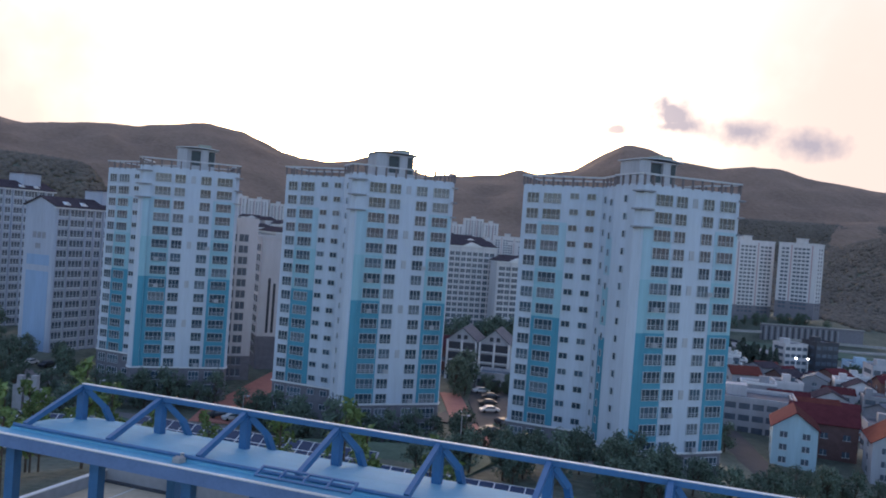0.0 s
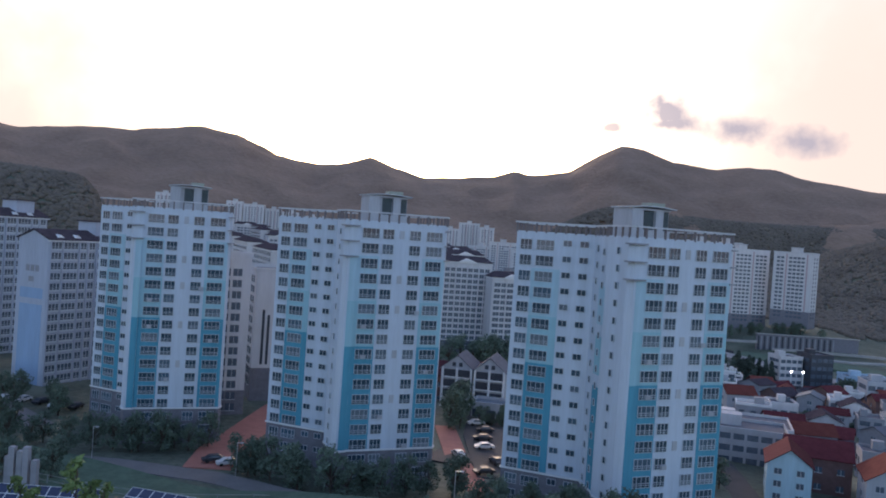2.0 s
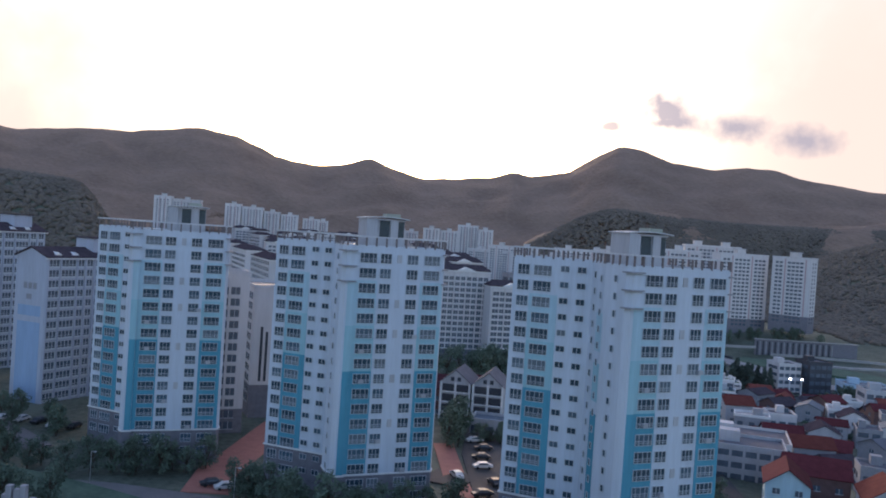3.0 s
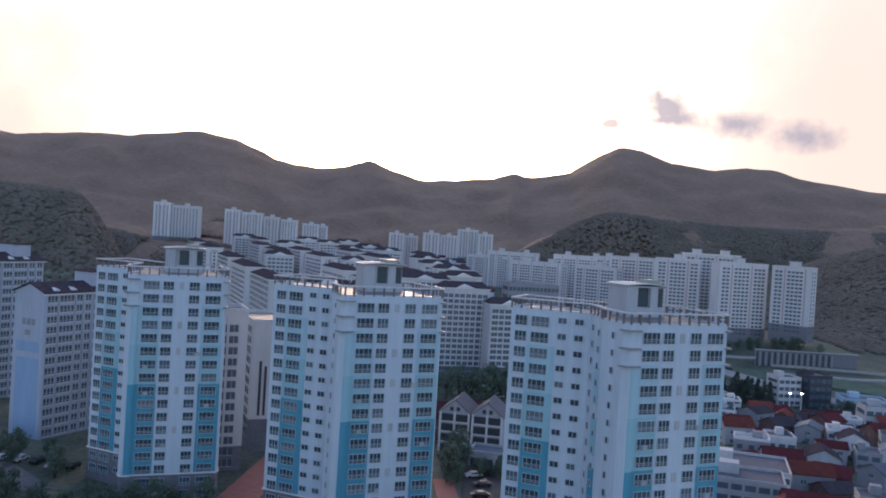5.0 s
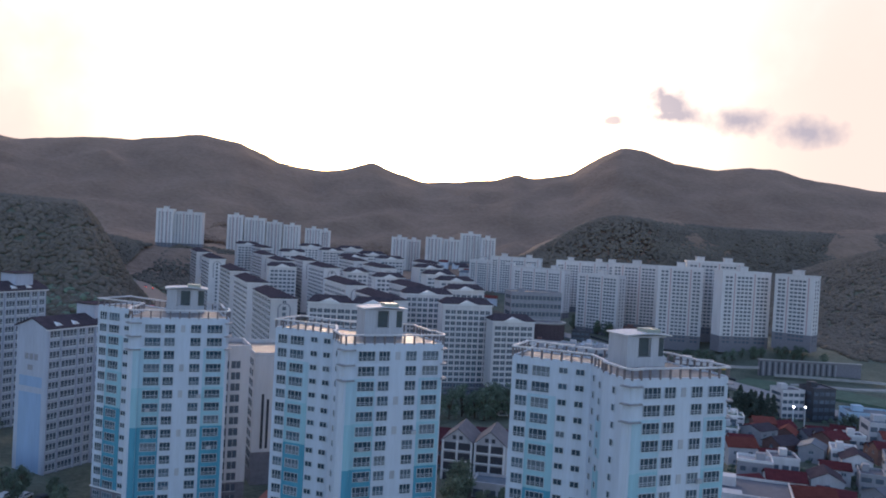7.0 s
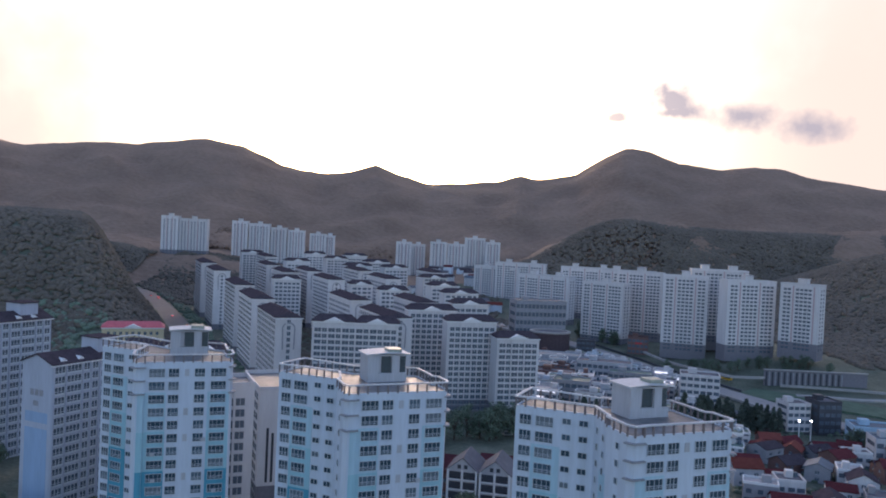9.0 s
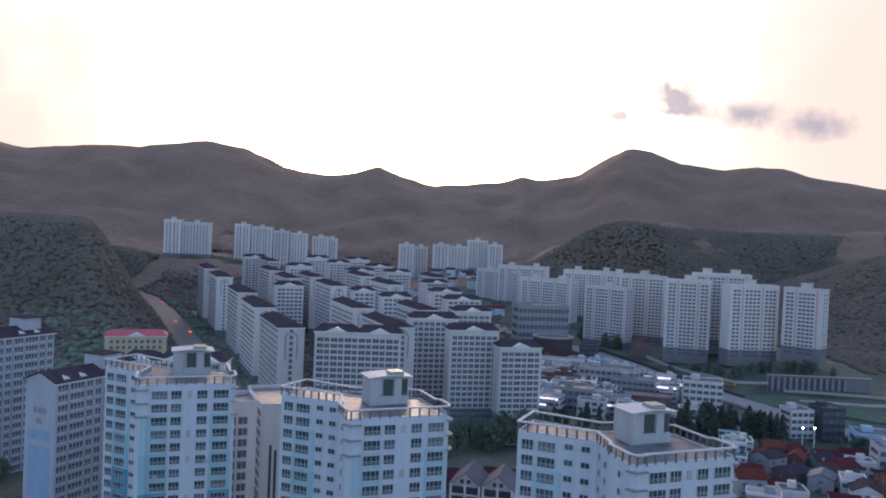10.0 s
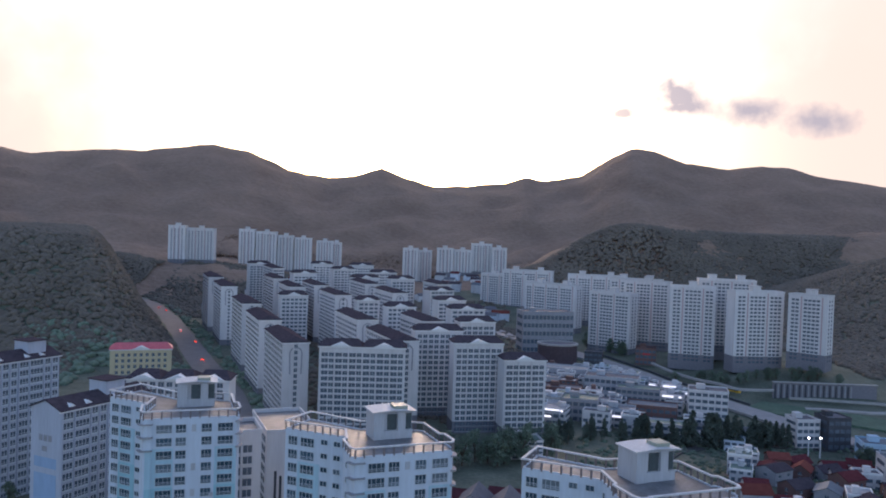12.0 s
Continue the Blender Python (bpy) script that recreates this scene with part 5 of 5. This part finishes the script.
# ---- trees ----
def tree_meshes(kind, seed):
    """Trunk with limbs, and a crown of many small leaf tufts."""
    r = random.Random(seed)
    tr, cr = Build(), Build()
    if kind == "broad":
        h, leaf = 8.5, LEAF
        tr.tube((0, 0, -0.5), (0.1, 0, 3.2), 0.22, 0.16, BARK)
        hubs = []
        for k in range(20):
            z, a = 1.3 + 6.2 * (k + r.random()) / 20, r.uniform(0, 6.28)
            q = 2.7 * math.sin(math.pi * min(1.0, (z + 0.6) / 8.6)) ** 0.7 * r.uniform(0.35, 1.0)
            hubs.append(Vector((q * math.cos(a), q * math.sin(a), z)))
        for hb in hubs:
            tr.tube((0.05, 0, min(2.4, hb.z * 0.6)), hb, 0.10, 0.03, BARK, 5)
        tufts = [(hb, 1.25) for hb in hubs]
        per, size = 44, 0.36
    elif kind == "young":
        leaf = LEAF_YOUNG
        tr.tube((0, 0, -0.5), (0, 0, 6.5), 0.12, 0.04, BARK, 6)
        tufts = []
        for k in range(14):
            z, a = 1.6 + 5.6 * k / 14, r.uniform(0, 6.28)
            q = Vector((math.cos(a), math.sin(a), 0)) * (1.25 - 0.9 * k / 14)
            tr.tube((0, 0, z - 0.4), q + Vector((0, 0, z + 0.4)), 0.05, 0.02, BARK, 4)
            tufts.append((q + Vector((0, 0, z + 0.3)), 0.75 - 0.3 * k / 14))
        per, size = 34, 0.26
    else:
        leaf = LEAF_PINE
        tr.tube((0, 0, -0.5), (0, 0, 11.0), 0.25, 0.04, BARK, 6)
        tufts = []
        for k in range(30):
            z, a = 1.6 + 9.6 * k / 30, r.uniform(0, 6.28)
            q = Vector((math.cos(a), math.sin(a), 0)) * (3.3 * (1 - k / 32)) * r.uniform(0.5, 1)
            tr.tube((0, 0, z), q + Vector((0, 0, z - 0.2)), 0.06, 0.02, BARK, 4)
            tufts.append((q * 0.7 + Vector((0, 0, z)), 1.35 - 0.9 * k / 30))
        per, size = 34, 0.56
    for c, rad in tufts:
        for _ in range(per):
            d = Vector((r.gauss(0, 1), r.gauss(0, 1), r.gauss(0, 0.8)))
            p = c + d.normalized() * rad * r.uniform(0.35, 1.0)
            u = Vector((r.gauss(0, 1), r.gauss(0, 1), r.gauss(0, 1))).normalized() * size * r.uniform(0.6, 1.3)
            w = u.cross(Vector((r.gauss(0, 1), r.gauss(0, 1), r.gauss(0, 1)))).normalized() * size * r.uniform(0.5, 1.0)
            cr.add([p - u, p + w * 0.6, p + u, p - w * 0.6], [(0, 1, 2, 3)], leaf)
    return tr.mesh("trunk"), cr.mesh("crown")


PROTO = {"broad": [tree_meshes("broad", s) for s in (1, 2, 3)], "young": [tree_meshes("young", s) for s in (4, 5)], "pine": [tree_meshes("pine", s) for s in (6, 7)]}
TREE_LABEL = {"broad": "dark green broadleaf tree with a full round crown", "young": "slender young tree with yellow-green leaves", "pine": "dark green pointed conifer tree"}
trng = random.Random(21)


def plant(kind, x, y, scale=1.0, label=""):
    tm, cm = trng.choice(PROTO[kind])
    t = thing("tree", pose(x, y, gz(x, y), 0, 0, trng.uniform(0, 360)) @ Matrix.Scale(scale, 4), label or TREE_LABEL[kind], "tree", kind + " trees")
    part("trunk", tm, t)
    part("crown", cm, t)


def row_of(kind, n, a, b, spread, s0, s1):
    for k in range(n):
        f = (k + trng.uniform(0.2, 0.8)) / n
        plant(kind, a[0] + (b[0] - a[0]) * f + trng.uniform(-spread, spread), a[1] + (b[1] - a[1]) * f + trng.uniform(-spread, spread), trng.uniform(s0, s1))


row_of("broad", 8, (-64, 164), (-44, 170), 2.0, 0.7, 1.1)
row_of("broad", 8, (-35, 153), (-17, 144), 2.5, 0.8, 1.1)
row_of("broad", 9, (-14, 142), (8, 150), 2.0, 0.7, 1.0)
row_of("broad", 14, (13, 136), (32, 116), 4.0, 0.6, 0.85)
row_of("broad", 8, (32, 118), (56, 122), 2.5, 0.5, 0.75)
row_of("broad", 16, (60, 134), (112, 158), 4.0, 0.6, 0.9)
row_of("broad", 14, (-110, 176), (-68, 160), 6.0, 0.6, 1.0)
row_of("broad", 14, (-125, 205), (-80, 190), 7.0, 0.7, 1.0)
row_of("broad", 8, (-58, 136), (-92, 146), 4.0, 0.8, 1.1)
row_of("broad", 6, (7, 200), (8, 232), 1.6, 0.9, 1.3)
row_of("broad", 8, (12, 206), (24, 214), 4.0, 0.4, 0.7)
row_of("broad", 16, (-6, 330), (46, 372), 9.0, 1.3, 1.9)
row_of("broad", 14, (-150, 240), (-70, 262), 12.0, 0.9, 1.2)
row_of("pine", 24, (44, 392), (124, 420), 6.0, 0.8, 1.3)
row_of("pine", 24, (124, 424), (184, 446), 5.0, 1.1, 1.7)
row_of("broad", 16, (203, 408), (240, 392), 5.0, 1.0, 1.4)
row_of("broad", 34, (2, 108), (46, 92), 6.5, 0.5, 0.75)
row_of("broad", 10, (60, 170), (72, 215), 3.0, 0.6, 0.9)
row_of("broad", 20, (165, 592), (262, 566), 8.0, 0.8, 1.2)
row_of("broad", 12, (118, 745), (146, 690), 5.0, 1.0, 1.6)
row_of("young", 8, (-40, 66), (-28, 72), 4.0, 0.9, 1.3)
for yx, yy, ys in ((-15.5, 63, 0.9), (-9.5, 61, 1.05), (-4.5, 60, 1.3), (-3, 62, 1.0), (2.0, 58, 1.15), (3.6, 60, 0.9), (-21, 66, 0.8), (12, 56, 0.9), (-26, 70, 1.0), (-30, 60, 1.1)):
    plant("young", yx, yy, ys)


# ---- cars ----
def car_meshes(paint):
    body = Build()
    side = [(-2.2, 0.35), (-2.25, 0.8), (-1.5, 0.92), (-0.8, 1.42), (0.9, 1.45), (1.6, 0.98), (2.2, 0.85), (2.25, 0.4)]
    n = len(side)
    v = [(x, y * (0.86 if z > 1.2 else 1.0), z) for y in (-0.88, 0.88) for x, z in side]
    body.add(v, [tuple(range(n)), tuple(range(2 * n - 1, n - 1, -1))] + [(k, n + k, n + (k + 1) % n, (k + 1) % n) for k in range(n)], paint)
    glass = Build().add([(-1.2, -0.885, 0.98), (1.3, -0.885, 1.0), (0.85, -0.80, 1.36), (-0.75, -0.80, 1.36)], [(0, 1, 2, 3)], GLASS_FAR)
    wheel = Build().tube((0, -0.1, 0), (0, 0.1, 0), 0.32, 0.32, RUBBER, 12)
    return body.mesh("body"), glass.mesh("side_glass"), wheel.mesh("wheel")


CARS = {"white": car_meshes(CAR_WHITE), "dark": car_meshes(CAR_DARK), "red": car_meshes(CAR_RED)}


def make_car(colour, x, y, rot, lit=False, lift=0.35):
    t = thing("car", pose(x, y, gz(x, y) + lift, 0, 0, rot), colour + " car standing on the pavement" if not lit else colour + " car on the road with lit tail lights", "car", "cars")
    b, g, w = CARS[colour]
    part("body", b, t)
    part("side_glass", g, t)
    part("side_glass", g, t, Matrix.Scale(-1, 4, (0, 1, 0)))
    for wx in (-1.35, 1.35):
        for wy in (-0.8, 0.8):
            part("wheel", w, t, Matrix.Translation((wx, wy, 0.32)))
    if lit:
        for wy in (-0.6, 0.6):
            part("tail_light", Build().box(-2.35, wy - 0.2, 0.6, -2.2, wy + 0.2, 0.85, TAIL_GLOW), t)


make_car("white", -36.8, 156, 25)
make_car("dark", -40.0, 157.6, 25)
make_car("dark", 13, 164, 20)
for k, (cx, cy, cr) in enumerate(((14, 184, 10), (22, 186, 12), (14, 192, 8), (22, 195, 14), (15, 201, 10), (23, 205, 14), (17, 214, 80), (24, 217, 70), (13, 209, 20))):
    make_car(("white", "dark", "dark", "white", "dark")[k % 5], cx, cy, cr)
make_car("white", 8, 176, -70)
make_car("dark", 16, 172, -70)
for k, (d0, c) in enumerate(((470, "white"), (500, "red"), (560, "dark"), (640, "red"), (700, "white"), (850, "red"), (870, "dark"))):
    make_car(c, float(np.interp(d0, ROAD_Y, ROAD_X)) + 1 + (k % 2) * 5, d0, 114, True, 0.75)
for k in range(9):
    make_car(trng.choice(("white", "dark", "white")), -120 + k * 4.5, 196 + trng.uniform(-2, 2), 80 + trng.uniform(-5, 5), False, 0.1)
bus = thing("bus", pose(190, 552, gz(190, 552) + 1.4, 0, 0, 118), "yellow and dark bus on the valley road", "bus")
part("body", Build().box(-5.5, -1.25, 0.5, 5.5, 1.25, 3.2, CAR_YELLOW), bus)
part("window_band", Build().box(-5.3, -1.3, 1.7, 5.3, 1.3, 2.6, GLASS_FAR), bus)
for wx in (-3.5, 3.5):
    for wy in (-1.0, 1.0):
        part("wheel", CARS["dark"][2], bus, Matrix.Translation((wx, wy, 0.5)) @ Matrix.Scale(1.5, 4))

# tall lamps with two lit heads beside the offices
for lx, ly in ((186.9, 425.7), (193.3, 426.4)):
    g = gz(lx, ly)
    t = thing("street_lamp", pose(lx, ly, g), "tall pale lamp post with a lit head", "street lamp", "street lamps")
    part("pole", Build().tube((0, 0, -0.5), (0, 0, -13.4 - g), 0.34, 0.24, TRIM_WHITE), t)
    part("head", Build().prism([(-0.45, -0.25), (0.45, -0.25), (0.35, 0.25), (-0.35, 0.25)], -13.4 - g, -12.8 - g, LAMP_GLOW), t)

# slim lamp posts and a pale fence along the lane below the towers
for lx, ly in ((-33.5, 149.0), (-62, 153.5), (-88, 152.5), (6, 122.5)):
    t = thing("lamp_post", pose(lx, ly, gz(lx, ly)), "slim grey lamp post beside the lane", "lamp post", "lane lamp posts")
    part("pole", Build().tube((0, 0, -0.5), (0, 0, 6.5), 0.09, 0.06, STEEL_GREY), t)
    part("arm", Build().beam((0, 0, 6.45), (0.9, -0.5, 6.6), 0.08, 0.08, STEEL_GREY), t)
    part("lantern", Build().box(0.7, -0.75, 6.5, 1.2, -0.35, 6.68, WALL_GREY), t)
fence = thing("fence", pose(-98, 146, 0), "pale wire fence with slim posts along the slope", "fence")
ends = [(-98 + 6.0 * k, 146 - 2.0 * k + 0.06 * k * k) for k in range(17)]
for k, (fx, fy) in enumerate(ends):
    g = gz(fx, fy)
    part("fence_post", Build().box(fx + 97.95, fy - 146.05, g - 0.4, fx + 98.05, fy - 145.95, g + 1.5, STEEL_GREY), fence)
    if k:
        ox, oy = ends[k - 1]
        og = gz(ox, oy)
        for h in (0.5, 1.4):
            part("fence_rail", Build().beam((ox + 98, oy - 146, og + h), (fx + 98, fy - 146, g + h), 0.06, 0.06, STEEL_GREY), fence)

# grey steel switchgear on the slope behind the pavilion
t = thing("switchgear", pose(-49.5, 99, gz(-49.5, 99)), "cluster of tall grey steel cabinets beside the solar panels", "cabinets")
for k, (u, v, h) in enumerate(((0, 0, 9.5), (0.9, 0.2, 9.0), (1.8, -0.1, 9.6), (2.8, 0.1, 8.0), (-0.7, 0.5, 8.2))):
    part("cabinet", Build().box(u, v, 0, u + 0.7, v + 0.8, h - 1.5, WALL_RIB), t)
part("plinth", Build().box(-1.0, -0.4, -1, 3.9, 1.6, 0.3, CONCRETE), t)
